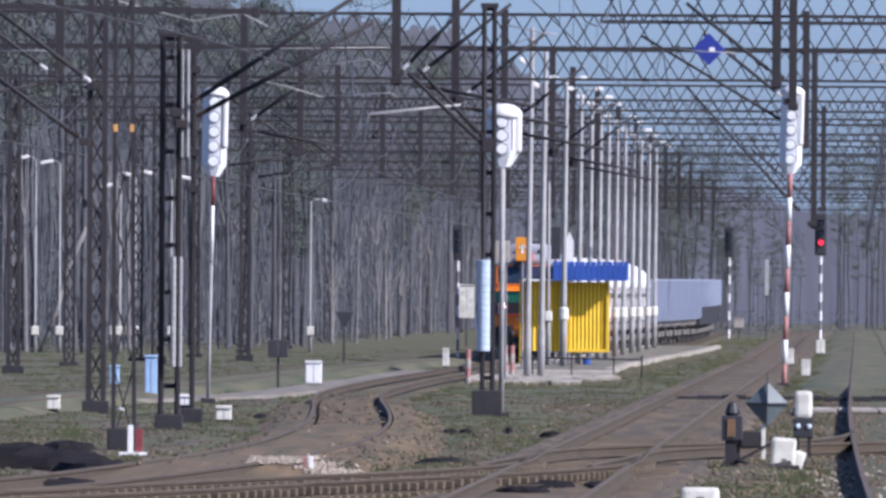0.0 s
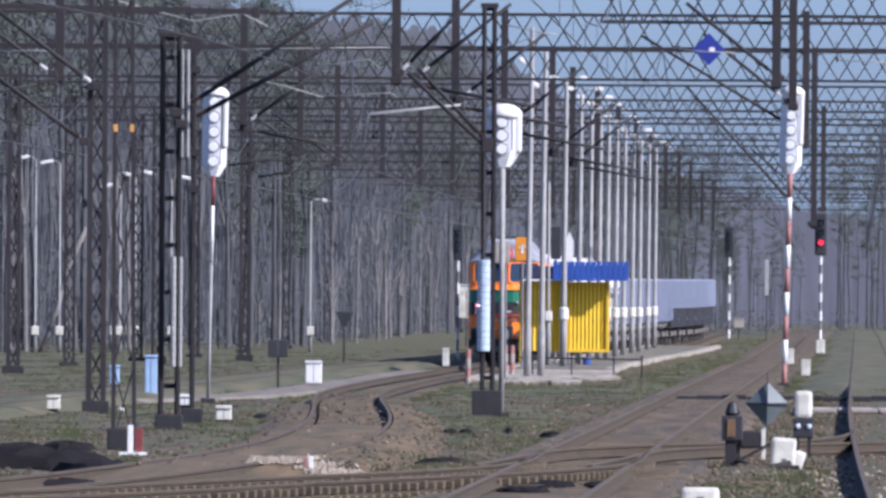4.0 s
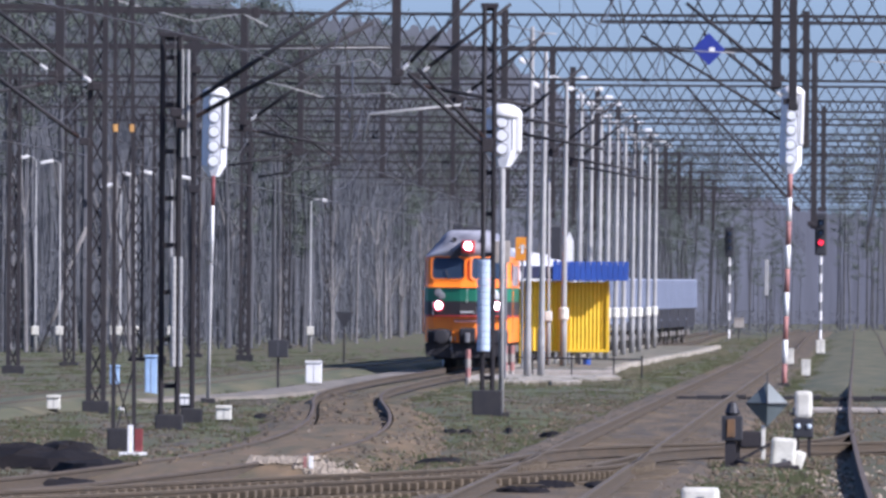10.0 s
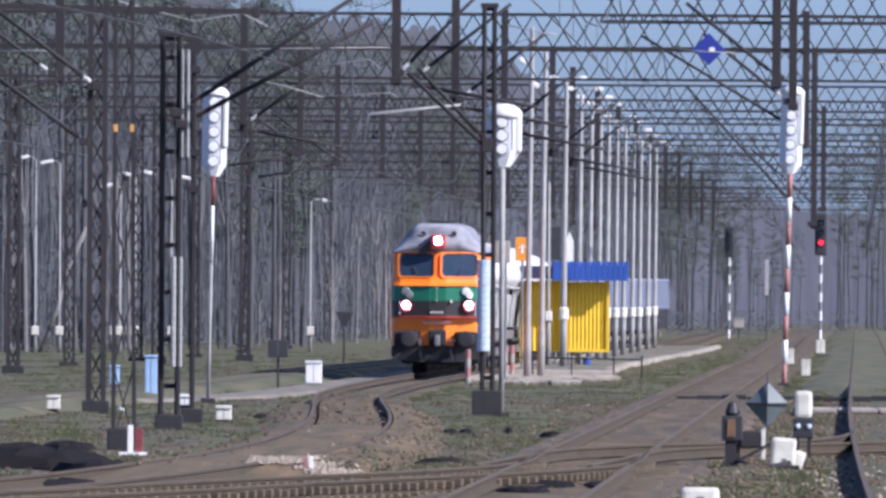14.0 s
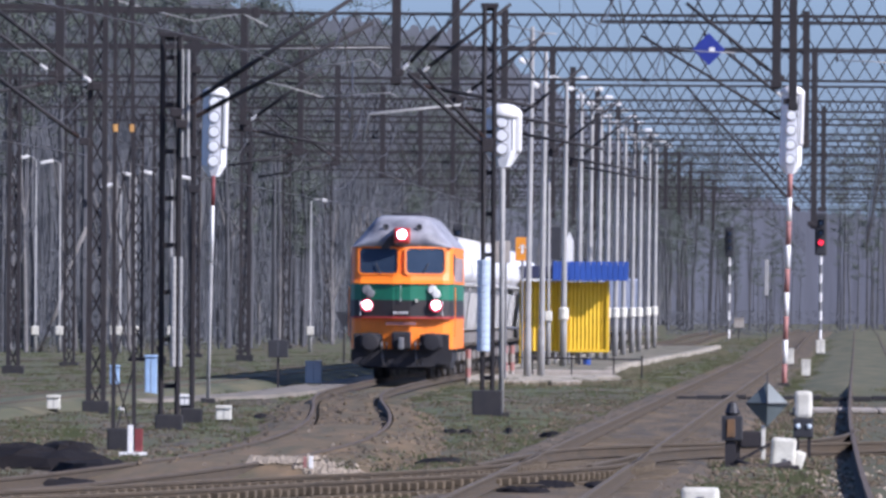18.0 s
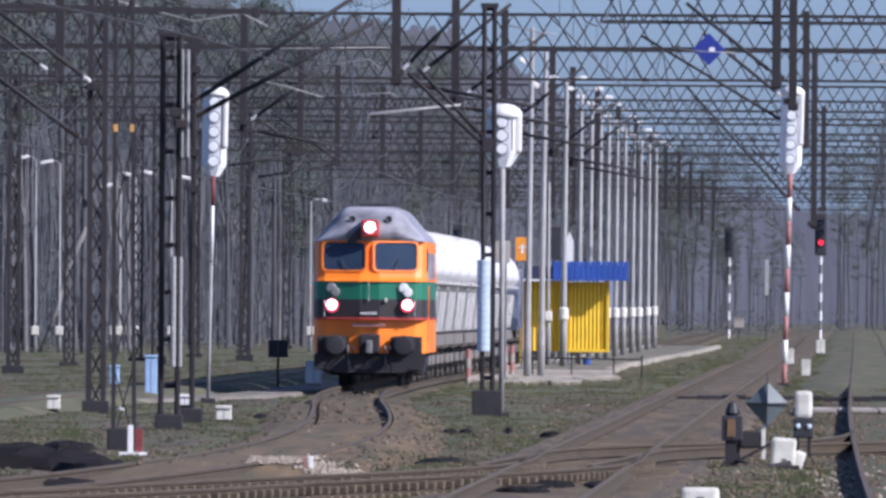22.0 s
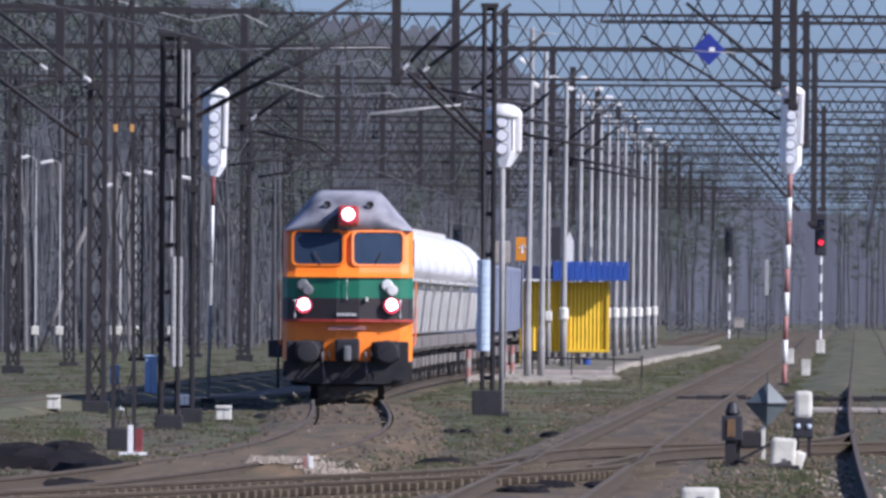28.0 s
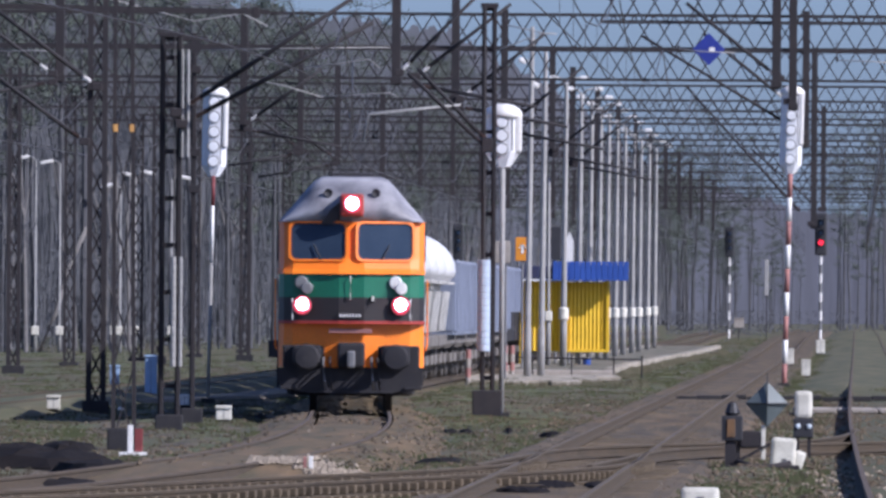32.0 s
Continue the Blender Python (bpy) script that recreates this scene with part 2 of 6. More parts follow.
def again(ob, name, parent, m=None):
    """The same mesh once more as a part of its own."""
    o = new(name, ob.data)
    o.parent = parent
    if m is not None:
        o.matrix_basis = m
    return o


def block(bm, centre, size, bevel=0.0, turn=None):
    r = bmesh.ops.create_cube(bm, size=1.0)
    vs = r["verts"]
    bmesh.ops.scale(bm, vec=size, verts=vs)
    if bevel:
        es = list({e for v in vs for e in v.link_edges})
        out = bmesh.ops.bevel(bm, geom=es, offset=bevel, segments=2, affect="EDGES", profile=0.6)
        vs = list({v for f in out["faces"] for v in f.verts} | {v for v in vs if v.is_valid})
    if turn is not None:
        bmesh.ops.rotate(bm, cent=(0, 0, 0), matrix=turn.to_3x3(), verts=vs)
    bmesh.ops.translate(bm, vec=centre, verts=vs)
    return bm


def boxed(centre, size, bevel=0.0, turn=None):
    return block(bmesh.new(), centre, size, bevel, turn)


def bar(bm, p, q, w, h=None):
    """A beam of square section from p to q."""
    p, q = Vector(p), Vector(q)
    d = q - p
    m = Matrix.Translation((p + q) / 2) @ d.to_track_quat("Z", "Y").to_matrix().to_4x4() @ Matrix.Diagonal((w, h or w, d.length, 1))
    bmesh.ops.create_cube(bm, size=1.0, matrix=m)
    return bm


def tube(bm, p, q, r1, r2=None, seg=8):
    p, q = Vector(p), Vector(q)
    d = q - p
    m = Matrix.Translation((p + q) / 2) @ d.to_track_quat("Z", "Y").to_matrix().to_4x4()
    bmesh.ops.create_cone(bm, cap_ends=True, segments=seg, radius1=r1, radius2=r1 if r2 is None else r2, depth=d.length, matrix=m)
    return bm


def piped(points, r, seg=8):
    """One bent tube through the points."""
    bm = bmesh.new()
    pts = [Vector(p) for p in points]
    last = None
    for i, p in enumerate(pts):
        d = (pts[min(i + 1, len(pts) - 1)] - pts[max(i - 1, 0)]).normalized()
        q = d.to_track_quat("Z", "Y").to_matrix()
        ring = [bm.verts.new(p + q @ Vector((r * math.cos(2 * math.pi * k / seg), r * math.sin(2 * math.pi * k / seg), 0))) for k in range(seg)]
        if last:
            for k in range(seg):
                bm.faces.new((last[k], last[(k + 1) % seg], ring[(k + 1) % seg], ring[k]))
        else:
            bm.faces.new(ring[::-1])
        last = ring
    bm.faces.new(last)
    return bm


def extruded(outline, y0, y1):
    """A closed outline in x and z, drawn out along y."""
    bm = bmesh.new()
    a = [bm.verts.new((x, y0, z)) for x, z in outline]
    b = [bm.verts.new((x, y1, z)) for x, z in outline]
    n = len(outline)
    for i in range(n):
        bm.faces.new((a[i], a[(i + 1) % n], b[(i + 1) % n], b[i]))
    bm.faces.new(a)
    bm.faces.new(b[::-1])
    return bm


def turned(profile, seg=16, m=None):
    """A lathe about z from (radius, z) pairs."""
    bm = bmesh.new()
    rings = []
    for r, z in profile:
        rings.append([bm.verts.new((r * math.cos(2 * math.pi * i / seg), r * math.sin(2 * math.pi * i / seg), z)) for i in range(seg)])
    for a, b in zip(rings, rings[1:]):
        for i in range(seg):
            bm.faces.new((a[i], a[(i + 1) % seg], b[(i + 1) % seg], b[i]))
    bm.faces.new(rings[0][::-1])
    bm.faces.new(rings[-1])
    if m is not None:
        bmesh.ops.transform(bm, matrix=m, verts=bm.verts)
    return bm


FACE = pose(0, 0, 0, 90, 0, 0)  # turns a lathe to point towards the tripod


def facing(profile, x, y, z, seg=16):
    return turned(profile, seg, Matrix.Translation((x, y, z)) @ FACE)


def smooth_line(knots):
    """A function x(y) through knots (y, x), gliding between them."""
    ys = [k[0] for k in knots]
    xs = [k[1] for k in knots]
    n = len(ys)
    slope = []
    for i in range(n):
        a, b = max(0, i - 1), min(n - 1, i + 1)
        slope.append((xs[b] - xs[a]) / (ys[b] - ys[a]))

    def at(y):
        if y <= ys[0]:
            return xs[0] + slope[0] * (y - ys[0])
        if y >= ys[-1]:
            return xs[-1] + slope[-1] * (y - ys[-1])
        i = max(j for j in range(n - 1) if ys[j] <= y)
        h = ys[i + 1] - ys[i]
        s = (y - ys[i]) / h
        return ((2 * s**3 - 3 * s**2 + 1) * xs[i] + (s**3 - 2 * s**2 + s) * h * slope[i]
                + (-2 * s**3 + 3 * s**2) * xs[i + 1] + (s**3 - s**2) * h * slope[i + 1])

    return at


def rise(y):
    """The line climbs gently past the platform."""
    s = min(1.0, max(0.0, (y - 740) / 380))
    return 0.42 * s * s * (3 - 2 * s)


# ---- tracks: centre lines x(y) ----
AXIS = smooth_line([(100, -1.35), (700, 13.05), (1300, 27.45)])
MAIN = AXIS
MAIN_FAR = smooth_line([(100, 3.75), (187, 5.42), (276, 7.34), (350, 9.02), (469, 11.86), (700, 17.4), (1300, 31.8)])
TRAIN_LINE = smooth_line([(150, -9.6), (190, -5.8), (205, -4.55), (222, -3.55), (242, -2.65), (270, -1.95), (305, -1.70), (340, -1.80), (385, -2.11),
                          (411, -2.16), (432, -2.02), (475, -1.36), (503, -0.82), (542, 0.09), (600, 1.32), (660, 2.64), (698, 3.42),
                          (760, 5.3), (830, 8.0), (897, 10.9), (945, 12.95), (1050, 15.5), (1300, 21.5)])
LEFT_LINE = smooth_line([(150, -17.0), (300, -11.9), (380, -9.4), (430, -7.9), (483, -6.4), (541, -5.0), (621, -2.6), (719, 0.3), (830, 3.4), (960, 8.0), (1300, 16.0)])
CROSS_LINE = smooth_line([(150, -14.0), (186, -5.3), (195, -3.55), (204, -2.2), (212, -0.85), (220, 0.6), (231, 1.75), (245, 2.15)])
LINK_LINE = smooth_line([(226, 1.1), (244, 2.0), (256, 2.75), (264, 4.2), (274, 6.5), (292, 7.7), (310, 8.1)])


# ---- ground ----
def near_track(x, y):
    """How far a spot is from the nearest centre line."""
    best = 99.0
    for line, y0, y1 in ((MAIN, 0, 2000), (MAIN_FAR, 0, 460), (TRAIN_LINE, 150, 1300), (LEFT_LINE, 150, 1300), (CROSS_LINE, 160, 244), (LINK_LINE, 228, 300)):
        if y0 < y < y1:
            best = min(best, abs(line(y) - x))
    return best


def height(x, y):
    """Uneven yard, lower between the rails."""
    h = 0.10 * noise.noise((x * 0.55, y * 0.07, 0.3)) + 0.07 * noise.noise((x * 0.14, y * 0.021, 4.0)) + 0.06 * noise.noise((x * 1.3, y * 0.25, 9.0))
    s = min(1.0, max(0.0, (near_track(x, y) - 1.0) / 1.2))
    return -0.32 + rise(y) + h * (0.15 + 0.85 * s) + 0.09 * s


def build_ground():
    xs = [-2500, -600, -200, -90, -50, -32, -24, -18] + [-14 + i * 0.4 for i in range(76)] + [19, 22, 26, 32, 45, 70, 120, 250, 700, 2500]
    ys = [-600, -150, -40, 20, 80, 140, 165] + [184 + i * 1.6 for i in range(170)] + [460 + i * 8 for i in range(86)] + [1200, 1400, 1700, 2100, 2700, 3600, 4900]
    bm = bmesh.new()
    grid = [[bm.verts.new((x, y, height(x, y))) for x in xs] for y in ys]
    for a, b in zip(grid, grid[1:]):
        for i in range(len(xs) - 1):
            bm.faces.new((a[i], a[i + 1], b[i + 1], b[i]))
    ob = link_mesh("ground", bm, GROUND, None, True)
    tagged(ob, "rough yard ground of dry soil and thin spring grass", "ground", kind="structure")


build_ground()


def strip(name, line, y0, y1, step, profile, material, parent, lift=0.0, side=0.0, sink=0.0):
    """A profile of (offset, height) pairs drawn along a track; sink: how deep its ends dip."""
    bm = bmesh.new()
    last, y = None, y0
    while True:
        d = line(y + 0.5) - line(y - 0.5)
        norm = math.hypot(1, d)
        ring = [bm.verts.new((line(y) + (o + side) / norm, y - (o + side) * d / norm, h + lift + rise(y) - sink * (max(0.0, 1 - (y - y0) / 14) + max(0.0, 1 - (y1 - y) / 14)))) for o, h in profile]
        if last:
            for i in range(len(ring)):
                j = (i + 1) % len(ring)
                bm.faces.new((last[i], last[j], ring[j], ring[i]))
        else:
            bm.faces.new(ring)
        last = ring
        if y >= y1:
            bm.faces.new(ring[::-1])
            break
        y = min(y + step, y1)
    ob = link_mesh(name, bm, material, parent)
    return ob


FOOT = [(-0.07, -0.16), (0.07, -0.16), (0.07, -0.145), (0.015, -0.12), (0.015, -0.045), (0.036, -0.035), (0.036, -0.004), (-0.036, -0.004),
        (-0.036, -0.035), (-0.015, -0.045), (-0.015, -0.12), (-0.07, -0.145)]
HEAD = [(-0.034, -0.0038), (0.034, -0.0038), (0.03, 0.0), (-0.03, 0.0)]
BED = [(-2.1, -0.36), (-1.5, -0.185), (1.5, -0.185), (2.1, -0.36)]


BED_WORN = [(-1.7, -0.40), (-1.2, -0.215), (1.2, -0.215), (1.7, -0.40)]


def sleeper_mesh():
    bm = boxed((0, 0, 0), (2.5, 0.24, 0.16), 0.015)
    me = bpy.data.meshes.new("sleeper")
    bm.to_mesh(me)
    bm.free()
    me.materials.append(SLEEPER)
    return me


SLEEPER_MESH = sleeper_mesh()


def chair_mesh():
    bm = boxed((0, 0, 0), (0.34, 0.15, 0.10), 0.02)
    me = bpy.data.meshes.new("rail_chair")
    bm.to_mesh(me)
    bm.free()
    me.materials.append(SLEEPER)
    return me


CHAIR_MESH = chair_mesh()


def track(name, label, line, y0, y1, near=(0, 0), far=0.0, bed=BALLAST, head=RAIL_TOP, chairs=False):
    """Ballast, two rails with worn heads, sleepers one by one where they can be told apart."""
    base = thing(name, Matrix(), label, "railway track", "tracks of the yard", "structure")
    if bed:
        tagged(strip("ballast", line, y0, y1, 6, BED if bed is BALLAST else BED_WORN, bed, base), "brown stony ballast shoulder" if bed is BALLAST else "overgrown earthy ballast")
    for side in (-0.7535, 0.7535):
        rail = tagged(strip("rail", line, y0, y1, 4, FOOT, RAIL_RUST, base, 0, side), "rust-brown steel rail")
        tagged(strip("rail_head", line, y0, y1, 4, HEAD, head, rail, 0, side), "worn grey rail head" if head is RAIL_TOP else "dull rusty rail head")
    y = near[0]
    rng = random.Random(len(name) + int(y0))
    while y < near[1]:
        o = new("sleeper", SLEEPER_MESH)
        o.parent = base
        d = line(y + 0.5) - line(y - 0.5)
        o.matrix_basis = Matrix.Translation((line(y), y, (-0.238 if chairs else -0.264) + rng.uniform(-0.012, 0.012))) @ pose(0, 0, 0, 0, 0, -math.degrees(math.atan(d)) + rng.uniform(-1, 1))
        if chairs:
            for s in (-0.7535, 0.7535):
                c = new("rail_chair", CHAIR_MESH)
                c.parent = base
                c.matrix_basis = o.matrix_basis @ Matrix.Translation((s, 0, 0.135))
        y += 0.62
    if far > near[1]:
        bm = bmesh.new()
        y = max(near[1], y0)
        while y < far:
            d = line(y + 0.5) - line(y - 0.5)
            m = Matrix.Translation((line(y), y, -0.266 + rise(y))) @ pose(0, 0, 0, 0, 0, -math.degrees(math.atan(d))) @ Matrix.Diagonal((2.5, 0.24, 0.16, 1))
            bmesh.ops.create_cube(bm, size=1.0, matrix=m)
            y += 0.62
        tagged(part("far_sleepers", bm, SLEEPER, base), kind="stuff")
    return base


track("main_track", "straight main line with rusty rails on brown ballast", MAIN, 120, 1400, (186, 300), 480)
track("far_main_track", "parallel main line with rusty rails on brown ballast", MAIN_FAR, 120, 1400, (0, 0), 0, bed=BALLAST_GREEN, head=RAIL_DULL)
track("curved_track", "curving through track with rusty rails on brown ballast", TRAIN_LINE, 150, 1250, (186, 290), 0, bed=BALLAST_OLD, head=RAIL_DULL)
track("side_track", "overgrown siding beside the woods", LEFT_LINE, 150, 1250, (0, 0), 0, bed=BALLAST_OLD, head=RAIL_DULL)
track("crossing_track", "sharply curved switch track with dark sleepers", CROSS_LINE, 160, 244, (184, 240), 0, bed=None, chairs=True)
track("link_track", "crossover rails between the two main lines", LINK_LINE, 228, 300, (240, 290), 0, bed=None)

turf = thing("overgrown_bed", Matrix(), "green turf grown over the far main line", "turf", kind="structure")
strip("turf_cover", MAIN_FAR, 455, 1400, 5, [(-3.4, -0.45), (-1.8, -0.12), (-0.9, -0.02), (0.9, -0.02), (1.8, -0.12), (3.4, -0.45)], TURF, turf, sink=0.2)

siding_turf = thing("overgrown_siding_bed", Matrix(), "thin turf grown over the siding by the woods", "turf", kind="structure")
for profile in ([(-0.70, -0.30), (-0.66, -0.035), (0.0, -0.015), (0.66, -0.035), (0.70, -0.30)], [(0.795, -0.32), (0.82, -0.03), (1.3, -0.08), (2.5, -0.45)], [(-2.5, -0.45), (-1.3, -0.08), (-0.82, -0.03), (-0.795, -0.32)]):
    strip("turf_cover", LEFT_LINE, 300, 900, 5, profile, TURF, siding_turf, sink=0.2)

hump = thing("earth_hump", Matrix(), "tan earth heaped between the curved rails", "earth", kind="structure")
strip("earth_fill", TRAIN_LINE, 212, 318, 3, [(-0.70, -0.30), (-0.67, -0.03), (-0.1, 0.0), (0.35, -0.01), (0.67, -0.03), (0.70, -0.30)], EARTH, hump, sink=0.15)
strip("earth_fill", TRAIN_LINE, 304, 430, 3, [(-0.68, -0.32), (-0.62, -0.13), (-0.1, -0.08), (0.35, -0.09), (0.62, -0.13), (0.68, -0.32)], EARTH, hump, sink=0.15)
strip("earth_shoulder", TRAIN_LINE, 216, 385, 3, [(0.795, -0.32), (0.82, -0.022), (1.2, -0.07), (2.3, -0.42)], EARTH, hump, sink=0.25)
strip("earth_shoulder", TRAIN_LINE, 216, 385, 3, [(-2.3, -0.42), (-1.2, -0.07), (-0.82, -0.022), (-0.795, -0.32)], EARTH, hump, sink=0.25)


def surface(x, y):
    """The top of whatever lies on the ground at a spot."""
    off = abs(x - TRAIN_LINE(y))
    if 228 < y < 385 and off < 2.0:
        return -0.03 if off < 1.2 else -0.07 - (off - 1.2) * 0.32
    if 226 < y < 430 and off < 0.62:
        return -0.02
    return max(height(x, y), -0.22 if near_track(x, y) < 1.5 else -9)


# ---- overhead line: gantries ----
def lattice(bm, x0, x1, z0, z1, y, bay, w, phase=0.0):
    """Zigzag bars in one plane."""
    n = max(1, round((x1 - x0) / bay))
    s = (x1 - x0) / n
    for i in range(n):
        a = x0 + i * s
        up = (i % 2 == 0) != bool(phase)
        bar(bm, (a, y, z0 if up else z1), (a + s, y, z1 if up else z0), w, w)
    return bm


def lattice_column(parent, x, y, z0, z1, width, depth, leg, bay, brace, material=STEEL_DARK, top=1.0, apart=False):
    """Four legs with crossed bracing in one column; top: width there against the foot."""
    for sx in (-1, 1):
        bm = bmesh.new()
        for sy in (-1, 1):
            bar(bm, (x + sx * width / 2, y + sy * depth / 2, z0), (x + sx * width / 2 * top, y + sy * depth / 2, z1), leg, leg)
        part("column_leg", bm, material, parent)
    bm = bmesh.new()
    n = max(1, round((z1 - z0) / bay))
    s = (z1 - z0) / n
    for i in range(n):
        a, b = z0 + i * s, z0 + (i + 1) * s
        wa = width / 2 * (1 + (top - 1) * i / n)
        wb = width / 2 * (1 + (top - 1) * (i + 1) / n)
        if apart:
            for sx in (-1, 1):
                part("brace", bar(bmesh.new(), (x - sx * wa, y - depth / 2, a), (x + sx * wb, y - depth / 2, b), brace, brace), material, parent)
                part("brace", bar(bmesh.new(), (x + sx * wa, y - depth / 2, a), (x + sx * wb, y + depth / 2, b), brace, brace), material, parent)
            continue
        for sy in (-1, 1):
            bar(bm, (x - wa, y + sy * depth / 2, a), (x + wb, y + sy * depth / 2, b), brace, brace)
            bar(bm, (x + wa, y + sy * depth / 2, a), (x - wb, y + sy * depth / 2, b), brace, brace)
        for sx in (-1, 1):
            bar(bm, (x + sx * wa, y - depth / 2, a), (x + sx * wb, y + depth / 2, b), brace, brace)
    if not apart:
        tagged(part("column_bracing", bm, material, parent), kind="stuff")


def gantry(x0, x1, z0, z1, hangers, columns):
    """A lattice portal over the tracks; x from the main line's axis."""
    g = thing("catenary_gantry", Matrix(), "dark rusty steel lattice gantry spanning the tracks", "gantry", "overhead line gantries")
    for y in (-0.33, 0.33):
        for z in (z0, z1):
            part("chord", bar(bmesh.new(), (x0, y, z), (x1, y, z), 0.068, 0.068), STEEL_DARK, g)
        tagged(part("lattice", lattice(bmesh.new(), x0, x1, z0, z1, y, 0.52, 0.037, y > 0), STEEL_DARK, g), kind="stuff")
    for x in columns:
        lattice_column(g, x, 0, -0.2, z1, 0.34, 0.5, 0.08, 0.75, 0.035)
        part("footing", boxed((x, 0, -0.25), (0.7, 0.8, 0.35), 0.04), CONCRETE_DARK, g)
    for x, zb in hangers:
        bm = boxed((x, -0.46, (zb + z1 + 1.2) / 2), (0.21, 0.20, z1 + 1.2 - zb), 0.012)
        block(bm, (x, -0.58, zb + 0.12), (0.26, 0.1, 0.16), 0.01)
        part("hanger", bm, STEEL_DARK, g, "rust-brown hanging steel post")
    return g


def yaw_at(y):
    return pose(AXIS(y), y, rise(y), 0, 0, -1.375)


GANTRIES = (448, 510, 590, 632, 692, 752, 812, 872, 940, 1010, 1080, 1160, 1250)
first = gantry(-25.1, 8.9, 8.80, 9.66, ((-6.7, 7.2), (2.05, 7.2)), (-25.1, 8.9))
first.matrix_basis = yaw_at(GANTRIES[0])
second = gantry(-25.1, 8.9, 8.80, 9.66, ((-14.4, 7.2), (-6.7, 7.2), (2.2, 6.8)), (-25.1, 8.9))
second.matrix_basis = yaw_at(GANTRIES[1])
plain = gantry(-25.1, 8.9, 8.80, 9.66, ((-15.3, 7.2), (-6.7, 7.2)), (-25.1, 8.9))
plain.matrix_basis = yaw_at(GANTRIES[3])
deep = gantry(-25.1, 8.9, 8.80, 9.66, ((-15.3, 7.2), (-6.7, 7.2), (2.25, 4.8)), (-25.1, 8.9))
deep.matrix_basis = yaw_at(GANTRIES[2])
short = gantry(-25.1, 8.9, 8.80, 9.66, ((-15.3, 7.2), (-6.7, 7.2), (2.25, 6.3)), (-25.1, 8.9))
short.matrix_basis = yaw_at(752)
for gy in GANTRIES[4:]:
    if gy != 752:
        copy_thing(plain, yaw_at(gy))
side_gantry = gantry(-2.3, 8.9, 8.76, 9.66, ((1.83, 7.2),), (8.9,))
side_gantry.matrix_basis = yaw_at(404)
tall_gantry = gantry(-20.6, 9.8, 9.5, 10.4, ((-15.0, 7.25), (-7.1, 7.25), (-2.2, 9.6)), (-20.6, 9.8))
tall_gantry.matrix_basis = yaw_at(405.4)


# ---- cantilevers: tubes, insulators and arms that hold the wires ----
def cantilever(foot, tip, arm=None, drop=None, dark=True, bead=0.3):
    """A slanting tube from its post up to the wire, with a white insulator near the post, and a level pale registration arm."""
    foot, tip = Vector(foot), Vector(tip)
    c = thing("cantilever_arm", Matrix.Translation(foot), "slanting steel tube arm with glazed insulator holding overhead wire", "cantilever", "overhead line cantilevers")
    d = tip - foot
    part("tube", tube(bmesh.new(), d * 0.12, d, 0.045, 0.04), TUBE_DARK if dark else TUBE_GREY, c, smooth=True)
    n = d.normalized()
    turn = n.to_track_quat("Z", "Y").to_matrix().to_4x4()
    prof = [(0.03, -0.02)]
    for i in range(6):
        prof += [(0.055, 0.036 * i), (0.03, 0.036 * i + 0.018)]
    prof += [(0.03, 0.22)]
    part("insulator", turned(prof, 10, Matrix.Translation(d * 0.12 - n * 0.15) @ turn), INSULATOR if bead > 0.29 else BROWN_INSULATOR, c, "white glazed insulator" if bead > 0.29 else "brown glazed insulator")
    part("clamp", boxed((0, 0, 0), (0.22, 0.22, 0.16), 0.02), STEEL_DARK, c)
    if arm:
        a, b = Vector(arm[0]) - foot, Vector(arm[1]) - foot
        pts = [a, b] + ([b + Vector(drop)] if drop else [])
        part("registration_arm", piped(pts, 0.028), TUBE_GREY if foot.y < 460 else TUBE_DARK, c, "pale galvanised registration arm" if foot.y < 460 else "", True)
    return c


def reach(y, x, up, side, lower=True):
    """The usual pair of arms on a hanger of a gantry."""
    bx, bz = AXIS(y) + x, rise(y)
    cantilever((bx + 0.1 * side, y - 0.46, 7.45 + bz), (bx + side * 2.3, y - 0.6, 7.45 + up + bz), bead=0.3 if y < 520 else 0.28)
    if lower:
        cantilever((bx + 0.1 * side, y - 0.46, 7.25 + bz), (bx + side * 2.9, y - 0.6, 6.75 + bz), bead=0.28)


for gy in (404, 448, 510, 590, 632, 692, 752, 812, 872, 940):
    if gy in (404, 448):
        reach(gy, 2.0, 1.75, -1, False)
    if gy < 640:
        reach(gy, -6.7, 1.7, 1)
        if gy != 448:
            reach(gy, -15.0 if gy == 404 else -14.4 if gy == 510 else -15.3, 1.6, -1 if gy % 3 else 1)


# ---- wires: a sagging carrier and a contact wire with droppers over each track ----
def catenary(name, line, y0, y1, span, high=7.0, low=5.6):
    w = thing(name, Matrix(), "thin dark overhead wires along the track", "overhead wire", "overhead wires")
    knots = []
    y = y0
    while y < y1:
        knots.append(y)
        y += span
    knots.append(y1)
    top_line, low_line, droppers = [], [], bmesh.new()
    for a, b in zip(knots, knots[1:]):
        for i in range(0 if a == y0 else 1, 7):
            s = i / 6
            y = a + (b - a) * s
            x = line(y)
            z = high - 4 * 1.0 * s * (1 - s) + rise(y)
            here = (x, y, z)
            top_line.append(here)
            low_line.append((x, y, low + rise(y)))
            if 0 < i < 6:
                tube(droppers, here, (x, y, low + rise(y)), 0.005, seg=3)
    part("carrier_wire", piped(top_line, 0.011, 4), WIRE, w)
    part("contact_wire", piped(low_line, 0.011, 4), WIRE, w)
    tagged(part("dropper_wire", droppers, WIRE, w), kind="stuff")


